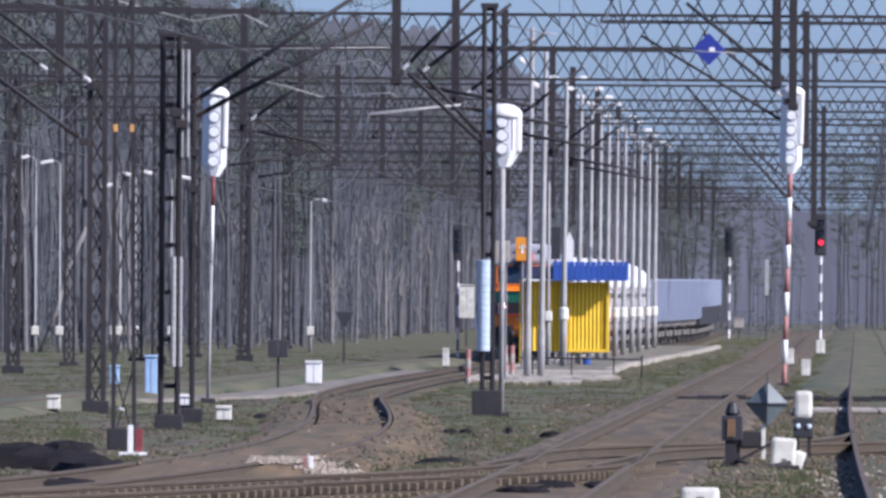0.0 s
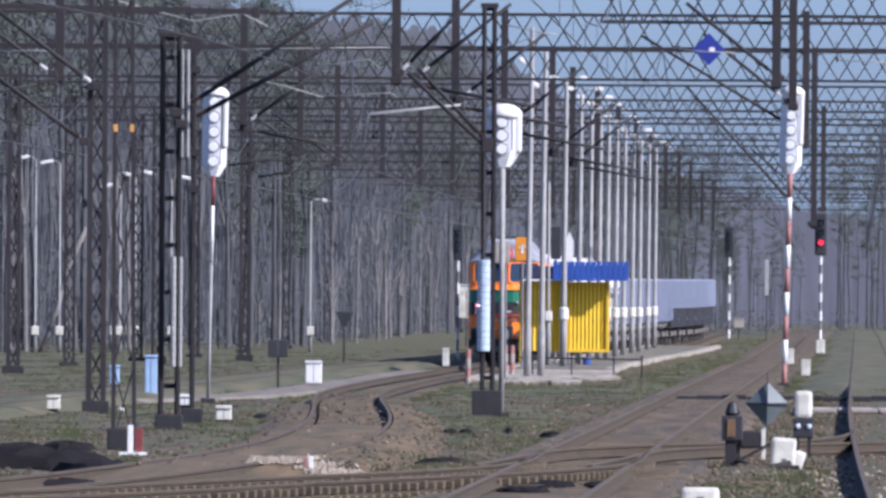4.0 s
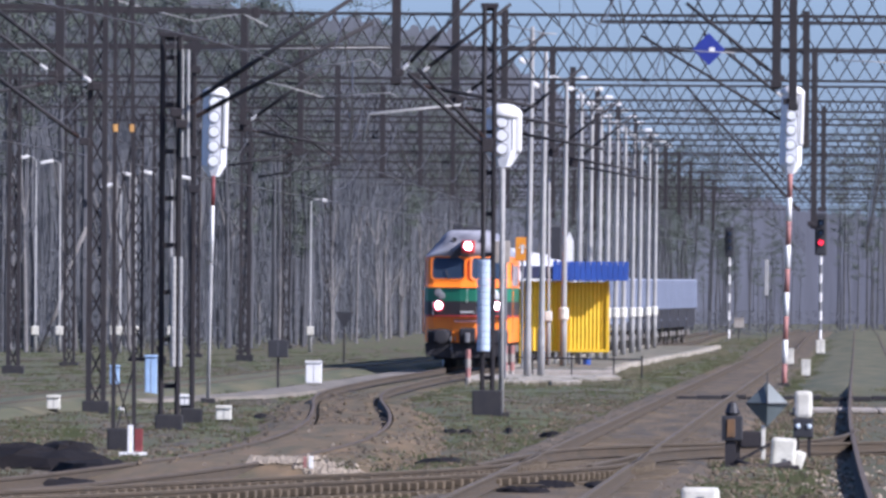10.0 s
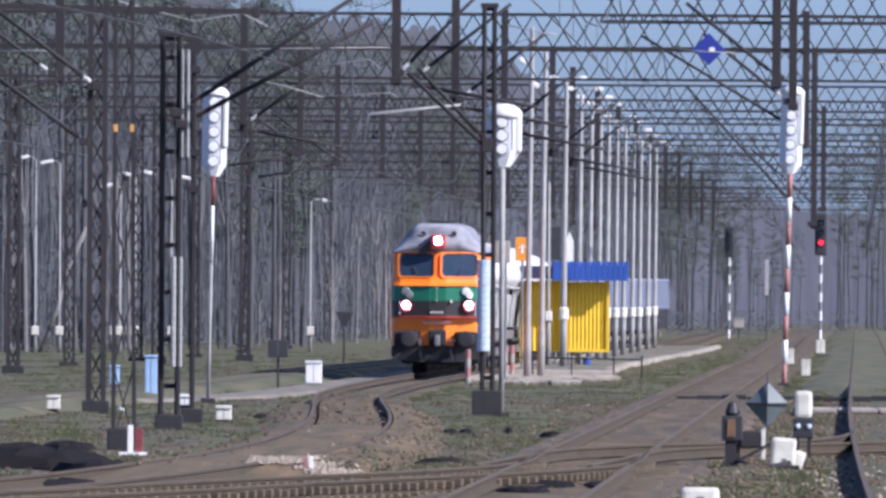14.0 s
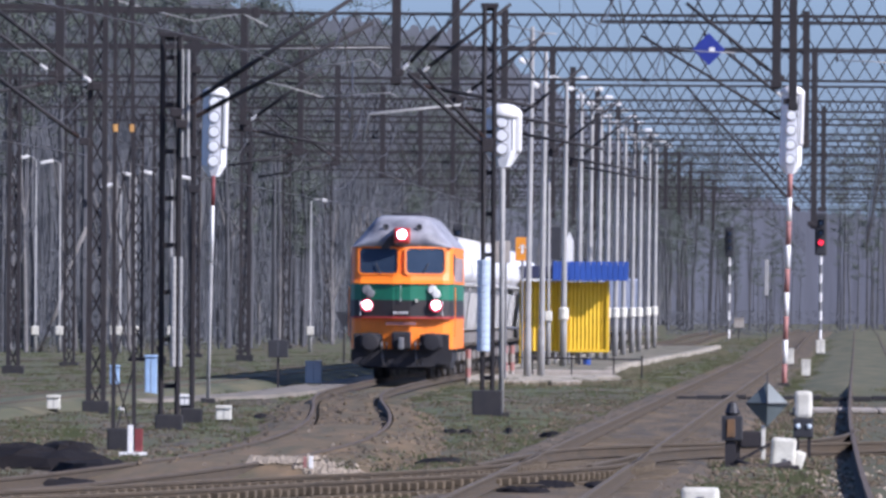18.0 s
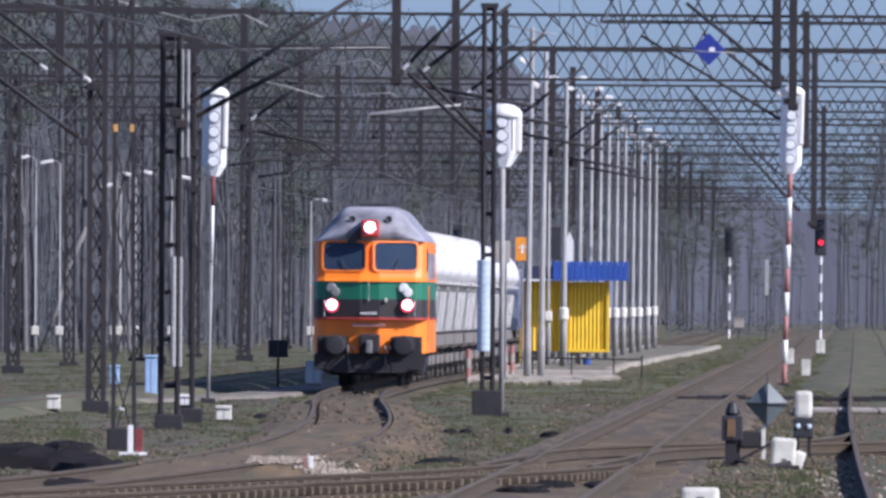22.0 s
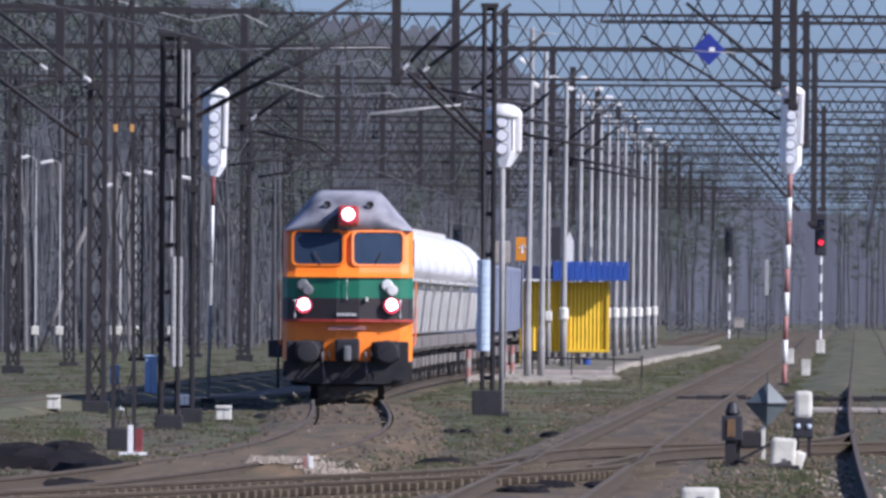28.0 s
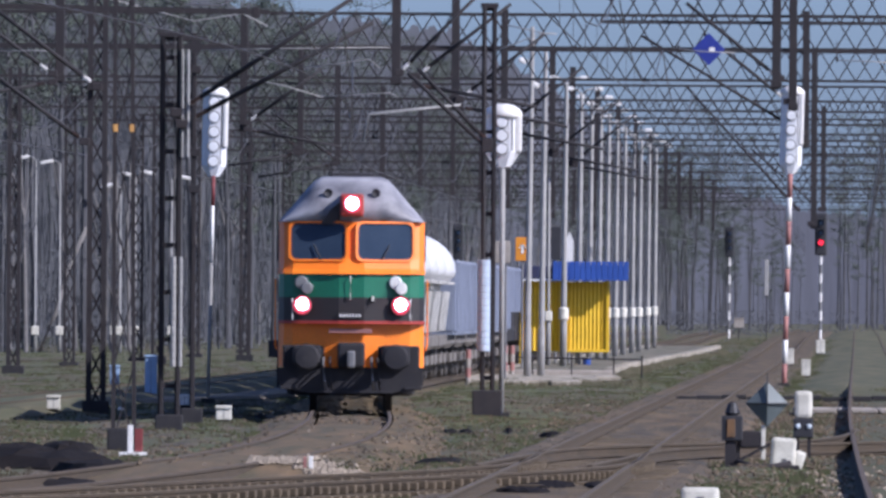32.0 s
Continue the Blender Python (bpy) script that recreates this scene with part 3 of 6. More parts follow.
catenary("main_overhead_wire", MAIN, 20, 1250, 62)
catenary("far_main_overhead_wire", MAIN_FAR, 20, 1250, 62)
catenary("curved_overhead_wire", TRAIN_LINE, 156, 1200, 46)
catenary("siding_overhead_wire", LEFT_LINE, 160, 1200, 50)


# ---- masts near the tripod ----
def mast(x, y, z1, width, label, bay, leg=0.07, block_size=(0.6, 0.6, 0.5), top=1.0, brace=0.04, depth=None, lean=0.0):
    t = thing("lattice_mast", Matrix.Translation((x, y, 0)) @ pose(0, 0, 0, 0, lean, 0), label, "mast", "lattice masts of the yard")
    lattice_column(t, 0, 0, -0.1, z1, width, depth or width, leg, bay, brace, top=top, apart=y < 400)
    part("footing", boxed((0, 0, block_size[2] / 2 - 0.32), block_size, 0.03), CONCRETE_DARK, t, "dark tarred concrete footing")
    return t


mast(-7.14, 356, 9.9, 0.30, "tall rust-dark lattice mast with crossed bracing", 0.62, 0.11, (0.55, 0.6, 0.4), brace=0.045)
ladder_mast = mast(-5.03, 273, 9.4, 0.33, "slender dark lattice mast on a black footing", 1.15, 0.06, (0.52, 0.5, 0.44), top=0.75, brace=0.025, lean=-0.35)
for lx in (-0.13, 0.13):
    part("band", boxed((lx, 0, 4.86), (0.075, 0.40, 0.12), 0.01), AMBER, ladder_mast, "faded amber band")
mast(-13.72, 552, 9.6, 0.32, "far dark lattice mast at the edge of the woods", 0.9, 0.12, (0.7, 0.7, 0.4))
mast(-10.9, 660, 9.6, 0.35, "far dark lattice mast at the edge of the woods", 0.9, 0.12, (0.7, 0.7, 0.4))
mast(-7.9, 690, 9.6, 0.35, "far dark lattice mast at the edge of the woods", 0.9, 0.12, (0.7, 0.7, 0.4))


def weight_mast(x, y, z1, gap, weights, label, size):
    """Two upright channels with the tensioning weights that hang between them."""
    t = thing("tension_mast", Matrix.Translation((x, y, 0)), label, "mast", "tension masts of the yard")
    for s in (-1, 1):
        bm = boxed((s * gap / 2, 0, z1 / 2), (0.10, 0.16, z1), 0.01)
        block(bm, (s * gap / 2, -0.1, z1 / 2), (0.03, 0.06, z1), 0.0)
        part("channel", bm, STEEL_DARK, t, "rust-brown steel channel")
    for z in np.arange(0.6, z1, 0.85):
        part("batten", boxed((0, 0.0, float(z)), (gap, 0.05, 0.09), 0.0), STEEL_DARK, t)
    part("cap", boxed((0, 0, z1 + 0.02), (gap + 0.16, 0.26, 0.10), 0.015), STEEL_DARK, t)
    part("footing", boxed((0, 0, size[2] / 2 - 0.32), size, 0.03), CONCRETE_DARK, t, "dark tarred concrete footing")
    for wx, z0, zt, r, material, words in weights:
        n = max(3, round((zt - z0) / 0.14))
        h = (zt - z0) / n
        disc = None
        for i in range(n):
            at = Matrix.Translation((wx, -0.24, z0 + h * i))
            if disc is None:
                disc = part("weight_disc", turned([(r * 0.9, 0), (r, 0.01), (r, h * 0.9), (r * 0.92, h * 0.96)], 14), material, t, words, False)
                disc.matrix_basis = at
            else:
                tagged(again(disc, "weight_disc", t, at), words)
        part("weight_rope", tube(bmesh.new(), (wx, -0.24, zt), (wx, -0.24, z1), 0.012, seg=5), WIRE, t)
    return t


tension = weight_mast(-4.95, 313, 6.95, 0.30, ((0.07, 0.95, 2.95, 0.05, CONCRETE, "pale grey round weight"), (0.2, 0.95, 2.95, 0.035, CONCRETE, "pale grey round weight")),
                      "dark twin-channel mast with pale tension weights", (0.50, 0.5, 0.40))
part("pulley_arm", boxed((0.28, 0, 6.9), (0.75, 0.12, 0.1), 0.01), STEEL_DARK, tension)
part("pulley", facing([(0.02, -0.05), (0.12, -0.05), (0.10, 0.0), (0.12, 0.05), (0.02, 0.05)], 0.45, -0.1, 6.75), STEEL_DARK, tension)
for rx in (0.20, 0.31):
    part("hanging_rod", tube(bmesh.new(), (rx, -0.15, 4.75), (rx, -0.15, 6.7), 0.03), TUBE_GREY, tension, "pale hanging tension rod")
rear = thing("steel_post", Matrix.Translation((-4.81, 332, 0)), "dark single steel post behind the weighted mast", "mast")
part("post", boxed((0, 0, 3.6), (0.10, 0.18, 7.4), 0.01), STEEL_DARK, rear)
part("flange", boxed((0, -0.10, 3.6), (0.04, 0.03, 7.4), 0), STEEL_DARK, rear)
for bz in (4.3, 5.0, 6.6):
    part("bracket", boxed((0.02, -0.13, bz), (0.22, 0.06, 0.14), 0.01), STEEL_DARK, rear)
part("footing", boxed((0, 0, -0.12), (0.42, 0.5, 0.40), 0.03), CONCRETE_DARK, rear, "dark tarred concrete footing")
weight_mast(0.935, 358, 8.30, 0.21, ((-0.085, 1.15, 3.05, 0.135, PIPE_BLUE, "pale blue round tension weight"),),
            "tall dark twin-channel mast with pale blue weights", (0.62, 0.6, 0.66))

# Arms of the near masts.
cantilever((12.55, 589.4, 4.98), (8.3, 589.2, 9.6), bead=0.28)
cantilever((10.62, 509.4, 7.25), (5.8, 509.2, 10.1))
cantilever((16.4, 751.4, 6.4), (13.4, 751.2, 9.0), bead=0.28)
cantilever((-7.15, 355.6, 6.55), (-9.4, 355.2, 8.25))
cantilever((-7.4, 355.6, 5.42), (-9.5, 355.2, 6.95), bead=0.28)
cantilever((-4.85, 312.7, 5.55), (-1.5, 312.3, 7.75), bead=0.28)
cantilever((-4.75, 312.7, 5.35), (-1.3, 312.3, 7.2), bead=0.28)
cantilever((0.9, 357.6, 5.35), (-0.75, 357.2, 6.9), bead=0.28, arm=((0.35, 357.4, 6.25), (-1.55, 357.3, 6.05)), drop=(-0.12, 0, -0.55))
cantilever((0.9, 357.6, 5.5), (-0.55, 357.2, 7.0), bead=0.28)
cantilever((-1.05, 401.6, 7.5), (0.75, 401.2, 9.3))
beam = thing("cross_beam", Matrix.Translation((-5.0, 300, 0)), "dark steel cross beam ending in a wire clamp", "cross beam")
part("beam", bar(bmesh.new(), (-4.6, 0, 7.27), (1.95, 0, 7.17), 0.11, 0.09), STEEL_DARK, beam)
part("clamp", boxed((1.72, 0, 7.16), (0.14, 0.12, 0.2), 0.02), STEEL_DARK, beam)


# ---- colour-light signals, seen from behind ----
def signal(x, y, base, z0, z1, width, lamps, bands, label, lean=0.0, mast_r=0.06, mast_base=None):
    """A rounded grey case with lamp covers on a banded mast."""
    t = thing("railway_signal", Matrix.Translation((x, y, base)) @ pose(0, 0, 0, 0, lean, 0), label, "signal", "colour-light signals")
    z0, z1 = z0 - base, z1 - base
    low = 0.0
    for height, material, words in bands:
        part("mast_band", tube(bmesh.new(), (0, 0, low), (0, 0, low + height), mast_r, seg=12), material, t, words, True)
        low += height
    part("mast_top", tube(bmesh.new(), (0, 0.02, low), (0, 0.02, z1 - 0.2), mast_r * 0.8, seg=10), SIGNAL_GREY, t, "", True)
    part("foot_plate", boxed((0, 0, 0.06), (0.34, 0.34, 0.14), 0.02), CONCRETE_DARK, t)
    r = width / 2
    plan = [(-1.0, 0.36), (-0.92, 0.05), (-0.42, -0.44), (0.42, -0.50), (0.80, -0.28), (1.0, 0.10), (1.0, 0.36)]

    def lofted(levels):
        bm = bmesh.new()
        rings = [[bm.verts.new((px * r * s, (py - 0.36) * r * d + 0.2, z)) for px, py in plan] for z, s, d in levels]
        for a, b in zip(rings, rings[1:]):
            for k in range(len(plan)):
                q = (k + 1) % len(plan)
                bm.faces.new((a[k], a[q], b[q], b[k]))
        bm.faces.new(rings[0][::-1])
        bm.faces.new(rings[-1])
        return bm

    part("case", lofted([(z0, 0.42, 0.8), (z0 + r * 0.8, 0.93, 1), (z1 - r * 0.55, 0.93, 1), (z1 - r * 0.2, 0.7, 0.9), (z1 - 0.03, 0.4, 0.7)]), SIGNAL_GREY, t, "light grey painted lamp case")
    step = (z1 - z0 - r * 1.25) / lamps
    for i in range(lamps):
        z = z0 + r * 0.65 + step * (i + 0.45)
        c = min(r * 0.40, step * 0.42)
        q = part("lamp_cover", facing([(c, -0.03), (c, 0.02), (c * 0.9, 0.035), (c * 0.05, 0.036)], -r * 0.06, 0.212 - 0.86 * r, z, 18), SIGNAL_GREY, t, "round grey lamp cover")
        part("cover_rim", facing([(c, 0.0), (c * 1.17, 0.01), (c * 1.17, 0.022), (c, 0.024)], -r * 0.06, 0.209 - 0.86 * r, z, 18), STEEL_GREY, q)
    part("case_seam", bar(bmesh.new(), (r * 0.50, 0.21 - 0.86 * r, z0 + r * 0.9), (r * 0.50, 0.21 - 0.86 * r, z1 - r * 0.8), 0.022), STEEL_GREY, t)
    part("side_shroud", boxed((r * 0.80, 0.07, z1 - r * 0.6 - (z1 - z0) * 0.29), (r * 0.42, 0.30, (z1 - z0) * 0.60), 0.05), WHITE, t, "white side shroud")
    part("hood", lofted([(z1 - r * 0.75, 1.03, 1.15), (z1 - r * 0.5, 1.03, 1.15), (z1 - r * 0.25, 0.84, 1.05), (z1 - r * 0.08, 0.56, 0.9), (z1, 0.22, 0.7)]), WHITE, t, "sunlit white rounded hood", True)
    return t


signal(-5.49, 405, -0.25, 5.08, 7.2, 0.62, 5, ((3.3, CONCRETE, "weathered pale grey mast"), (1.35, WHITE, "white mast band"), (0.7, RED, "faded red mast band")),
       "tall grey five-lamp railway signal seen from behind", 1.0, 0.040)
signal(1.23, 359, -0.25, 4.98, 6.30, 0.78, 3, ((5.25, CONCRETE, "pale weathered mast"),), "grey three-lamp railway signal seen from behind", 0.0, 0.055)
signal(10.08, 509, -0.25, 6.05, 8.65, 0.70, 5, tuple((0.70, RED_FADED if i % 2 == 0 else WHITE, "faded red mast band" if i % 2 == 0 else "white mast band") for i in range(9)),
       "grey five-lamp railway signal on a red and white mast", 1.3, 0.075)


def distant_signal(x, y, z, lit, k=1.0):
    """A dark signal that faces the tripod, on a banded mast; k: its size."""
    t = thing("distant_signal", Matrix.Translation((x, y, rise(y) - 0.2)), "dark signal showing red on a white-banded mast" if lit else "dark unlit signal on a white-banded mast", "signal", "distant signals")
    for i in range(9):
        part("mast_band", tube(bmesh.new(), (0, 0, z * i / 9), (0, 0, z * (i + 1) / 9), 0.10 * k, seg=10), WHITE if i % 2 == 0 else STEEL_GREY, t)
    part("case", boxed((0, 0, z + 1.3 * k), (0.75 * k, 0.4 * k, 2.6 * k), 0.12 * k), BLACK, t)
    for n, dz in enumerate((0.78, 1.38, 1.98)):
        on = lit and n == 0
        part("lens", facing([(0.17 * k, 0.0), (0.17 * k, 0.05), (0.1 * k, 0.08)], 0, -0.2 * k, z + dz * k, 14), LIGHT_RED if on else GLASS_DARK, t, "glowing red lens" if on else "")
        part("visor", facing([(0.22 * k, 0.0), (0.21 * k, 0.16 * k), (0.2 * k, 0.16 * k), (0.2 * k, 0.0)], 0, -0.2 * k, z + dz * k + 0.03, 12), BLACK, t)
    return t


distant_signal(23.2, 1060, 5.15, True)
distant_signal(17.6, 1060, 5.0, False, 0.72)
distant_signal(0.62, 700, 4.15, False, 0.55)


# ---- island platform with its lamps and shelter ----
plat = thing("platform", Matrix(), "low island platform with pale worn edges", "platform", kind="structure")
PLAT = smooth_line([(556, 3.7), (600, 4.6), (640, 5.7), (700, 7.3), (829, 11.1), (860, 12.0)])
strip("platform_top", PLAT, 556, 860, 8, [(-1.75, -0.5), (-1.75, 0.08), (1.75, 0.08), (1.75, -0.5)], PLATFORM_TOP, plat)
for side in (-1.75, 1.65):
    tagged(strip("edge_slab", PLAT, 556, 860, 8, [(side - 0.12, -0.05), (side - 0.12, 0.11), (side + 0.22, 0.11), (side + 0.22, -0.05)], KERB, plat), "pale concrete edge slab")
part("ramp_face", boxed((3.7, 555.0, -0.12), (3.6, 1.8, 0.36), 0.06), CONCRETE_PALE, plat)


apron = thing("platform_apron", Matrix(), "pale trodden gravel before the platform end", "apron", kind="structure")
for x0, x1, y0 in ((0.8, 1.7, 517), (1.7, 2.5, 503), (2.5, 3.2, 511), (3.2, 4.1, 506), (4.1, 4.8, 521), (4.8, 5.6, 540)):
    part("gravel_patch", boxed(((x0 + x1) / 2, (y0 + 555) / 2, -0.165), (x1 - x0, 555 - y0, 0.13), 0.03), APRON, apron)


def platform_lamp(x, y, height, lean, label):
    b = 0.08 if y > 556 else -0.25
    t = thing("platform_lamp", Matrix.Translation((x, y, b + rise(y))) @ pose(0, 0, 0, 0, lean, 0), label, "street lamp", "row of platform lamps")
    part("pole", turned([(0.12, 0), (0.115, 1.6), (0.095, 1.7), (0.07, height - 0.2), (0.055, height)], 12), CONCRETE, t, "tall pale concrete pole", True)
    if y > 560:
        part("collar", turned([(0.13, 1.55), (0.165, 1.6), (0.165, 1.93), (0.12, 1.98)], 12), WHITE_DIRTY, t, "whitish cable box")
    if y < 560:
        arm = part("arm", piped([(0, 0, height - 1.2), (-0.12, 0, height - 1.05), (-0.2, 0, height - 1.05)], 0.03), TUBE_GREY, t, "", True)
        part("lamp_head", boxed((-0.30, 0, height - 1.07), (0.24, 0.24, 0.16), 0.05, pose(0, 0, 0, 0, 30, 0)), WHITE, arm, "bright white lamp head")
        return t
    arm = part("arm", piped([(0, 0, height - 0.1), (0.2, 0, height + 0.1), (0.45, 0, height + 0.14)], 0.035), TUBE_GREY, t, "", True)
    part("lamp_head", boxed((0.60, 0, height + 0.13), (0.32, 0.26, 0.15), 0.05), WHITE, arm, "bright white lamp head")
    arm = part("arm", piped([(0, 0, height - 0.1), (-0.15, 0, height + 0.1), (-0.3, 0, height + 0.14)], 0.035), TUBE_GREY, t, "", True)
    part("lamp_head", boxed((-0.44, 0, height + 0.13), (0.30, 0.26, 0.15), 0.05), WHITE, arm, "bright white lamp head")
    return t


for ly, lx in ((541, 2.66), (546, 3.12), (583, 4.08), (612, 4.82), (636, 5.4), (657, 5.93), (679, 6.45), (702, 7.02), (725, 7.58), (753, 8.26), (775, 8.82), (805, 9.55), (831, 10.19)):
    platform_lamp(lx, ly, 11.1 if ly == 541 else 10.4 if ly == 546 else 9.6, 0.5 if ly < 560 else 0.35, "tall pale concrete lamp pole with one small white head" if ly < 560 else "tall pale concrete platform lamp with twin white heads")

slim = thing("slim_lamp_pole", Matrix.Translation((3.62, 590, 0.08)), "slim weathered grey pole with a whitish cable box", "pole")
part("pole", turned([(0.085, 0), (0.08, 1.5), (0.05, 1.6), (0.035, 6.4)], 10), CONCRETE, slim, "", True)
part("collar", boxed((0, -0.03, 1.68), (0.26, 0.24, 0.34), 0.05), WHITE_DIRTY, slim, "whitish cable box")

SH_Y = 598.0
shelter = thing("platform_shelter", Matrix.Translation((0, SH_Y, 0.22)), "yellow corrugated platform shelter with blue fascia roof", "shelter")


def corrugated(x0, x1, y, z0, z1, n, depth):
    """A sheet folded into upright ribs."""
    top = []
    for i in range(n * 2 + 1):
        top.append((x0 + (x1 - x0) * i / (2 * n), y - (depth if i % 2 else 0.0)))
    ring = top + [(x1, y + 0.04), (x0, y + 0.04)]
    bm = bmesh.new()
    low, high = ([bm.verts.new((px, py, z)) for px, py in ring] for z in (z0, z1))
    for k in range(len(ring)):
        q = (k + 1) % len(ring)
        bm.faces.new((low[k], low[q], high[q], high[k]))
    bm.faces.new(low[::-1])
    bm.faces.new(high)
    return bm


part("end_wall", corrugated(4.36, 5.72, 0, 0.32, 2.72, 10, 0.05), YELLOW, shelter, "bright yellow corrugated end wall")
part("screen_wall", corrugated(2.80, 4.24, 0.25, 0.32, 2.78, 10, 0.05), YELLOW, shelter, "yellow corrugated screen wall")
part("back_wall", boxed((5.75, 3.0, 1.5), (0.06, 6.0, 2.4), 0.0), YELLOW, shelter)
part("far_wall", boxed((4.9, 6.0, 1.5), (1.7, 0.06, 2.4), 0.0), YELLOW, shelter)
part("side_wall", boxed((4.05, 1.6, 1.5), (0.06, 3.0, 2.4), 0.0), YELLOW, shelter)
for px, py in ((2.74, 0.2), (2.74, 5.9)):
    part("post", boxed((px, py, 1.33), (0.12, 0.1, 2.95), 0.01), YELLOW, shelter)
for px in (4.3, 5.72):
    part("corner_post", boxed((px, -0.06, 1.54), (0.10, 0.1, 2.5), 0.01), YELLOW, shelter)
part("bottom_rail", boxed((5.04, -0.08, 0.34), (1.4, 0.05, 0.1), 0.01), YELLOW, shelter)
part("roof_deck", boxed((5.12, 2.82, 3.05), (2.58, 7.26, 0.5), 0.03), BLUE_SHEET, shelter, "blue roof deck")
# the sun would reach this front, so its shade is in the colour
part("lower_roof", boxed((3.25, 3.0, 3.05), (1.14, 6.9, 0.44), 0.03), BLUE_SHADED, shelter, "blue roof of the open bay, its shade painted dark")
for i in range(6, 20):
    part("fascia_panel", boxed((2.765 + i * 0.188, -0.83, 3.10), (0.17, 0.05, 0.66), 0.012), BLUE_SHEET, shelter)
part("soffit_lamp", boxed((3.66, -0.6, 2.77), (1.8, 0.15, 0.07), 0.02), WHITE, shelter, "long white lamp under the roof")
bench = thing("platform_bench", Matrix.Translation((4.15, SH_Y + 0.6, 0.08)), "white slatted bench beneath the shelter", "bench")
for i in range(3):
    part("slat", boxed((0, i * 0.16, 0.45), (1.5, 0.12, 0.04), 0.01), WHITE, bench)
for s in (-0.6, 0.6):
    part("leg", boxed((s, 0.16, 0.21), (0.07, 0.4, 0.42), 0.01), STEEL_GREY, bench)

sign = thing("station_sign", Matrix.Translation((2.58, 560, 0.08)), "orange square sign with a white pictogram on a post", "sign")
part("post", tube(bmesh.new(), (0, 0.05, 0), (0, 0.05, 4.2), 0.04), STEEL_GREY, sign)
board = part("board", boxed((0, 0, 3.86), (0.46, 0.05, 0.76), 0.02), ORANGE_SIGN, sign)
part("pictogram", bar(bar(bar(bmesh.new(), (-0.14, -0.035, 3.88), (0, -0.035, 4.02), 0.06, 0.02), (0, -0.035, 4.02), (0.14, -0.035, 3.88), 0.06, 0.02), (0, -0.035, 3.98), (0, -0.035, 3.72), 0.08, 0.02), WHITE, board, "white pictogram")

fence = thing("platform_railing", Matrix.Translation((0, 553.5, -0.2)), "thin dark steel railing before the platform end", "railing")
for fx in (2.2, 2.9, 4.15, 5.5, 6.4):
    part("post", tube(bmesh.new(), (fx, 0, 0), (fx, 0, 0.72), 0.03, seg=6), STEEL_DARK, fence)
part("rail", tube(bmesh.new(), (2.2, 0, 0.65), (6.4, 0, 0.6), 0.028, seg=6), STEEL_DARK, fence)
for fx, fy in ((0.75, 500.0), (2.02, 553.2), (2.24, 553.2)):
    t = thing("marker_post", Matrix.Translation((fx, fy, -0.25)), "red and white banded marker post", "post", "banded marker posts")
    for i in range(4):
        part("band", tube(bmesh.new(), (0, 0, i * 0.27), (0, 0, (i + 1) * 0.27), 0.08, seg=10), RED_FADED if i % 2 else CONCRETE_PALE, t)


# ---- trackside boxes, markers and point gear ----
def cabinet(x, y, w, h, d, material, label, lid=True, base=-0.27, legs=False, clear=0.55):
    t = thing("trackside_cabinet", Matrix.Translation((x, y, base)), label, "trackside box", "trackside boxes")
    low = 0.12 if not legs else h * clear
    part("body", boxed((0, 0, (low + h) / 2), (w, d, h - low), 0.025), material, t)
    part("plinth", boxed((0, 0, low / 2), (w * 0.7, d * 0.7, low) if not legs else (0.07, 0.07, low), 0.01), CONCRETE_DARK if not legs else STEEL_DARK, t)
    if lid:
        part("lid", boxed((0, -0.02, h + 0.01), (w * 1.08, d * 1.1, 0.06), 0.015), material, t)
    part("door_seam", boxed((0, -d / 2 - 0.003, (low + h) / 2), (0.012, 0.006, (h - low) * 0.8), 0), STEEL_GREY, t)
    return t


cabinet(-3.67, 493, 0.46, 0.72, 0.4, WHITE, "white painted concrete trackside box on dry ground")
cabinet(-8.19, 364, 0.28, 0.38, 0.3, WHITE_DIRTY, "small soiled white point box")
cabinet(-4.22, 334, 0.30, 0.36, 0.3, WHITE_DIRTY, "small soiled white point box")
cabinet(-5.69, 382, 0.28, 0.32, 0.3, WHITE, "small white box beside the dark mast")
cabinet(-7.05, 418, 0.29, 1.08, 0.3, SKY_BOX, "pale blue enamelled relay cabinet")
cabinet(-7.55, 398, 0.22, 0.9, 0.25, SKY_BOX, "small pale blue relay box on a post", legs=True)
cabinet(-4.45, 468, 0.54, 1.40, 0.3, BLACK, "black box on a thin post", legs=True, lid=False, clear=0.66)
cabinet(12.05, 572, 0.30, 0.62, 0.1, WHITE_DIRTY, "small white line marker beside the main line")
cabinet(13.9, 690, 0.30, 0.7, 0.1, WHITE_DIRTY, "small white line marker beside the main line")
cabinet(18.14, 1057, 0.6, 1.25, 0.4, CONCRETE_PALE, "small whitish box on a post beside the far signal", base=0.18, legs=True)
cabinet(20.45, 1090, 0.22, 4.98, 0.2, TANK_LOWER, "tall narrow whitish board on a post by the far line", base=0.15, legs=True, lid=False)
cabinet(18.18, 830, 0.42, 0.77, 0.3, WHITE_DIRTY, "whitish stone beside the far main line", base=-0.20, lid=False)
cabinet(1.24, 900, 0.81, 3.16, 0.6, WHITE_DIRTY, "whitish equipment kiosk raised on a frame", legs=True, base=0.0, clear=0.46)
cabinet(0.13, 640, 0.25, 0.75, 0.25, WHITE_DIRTY, "short whitish post beside the curved track")

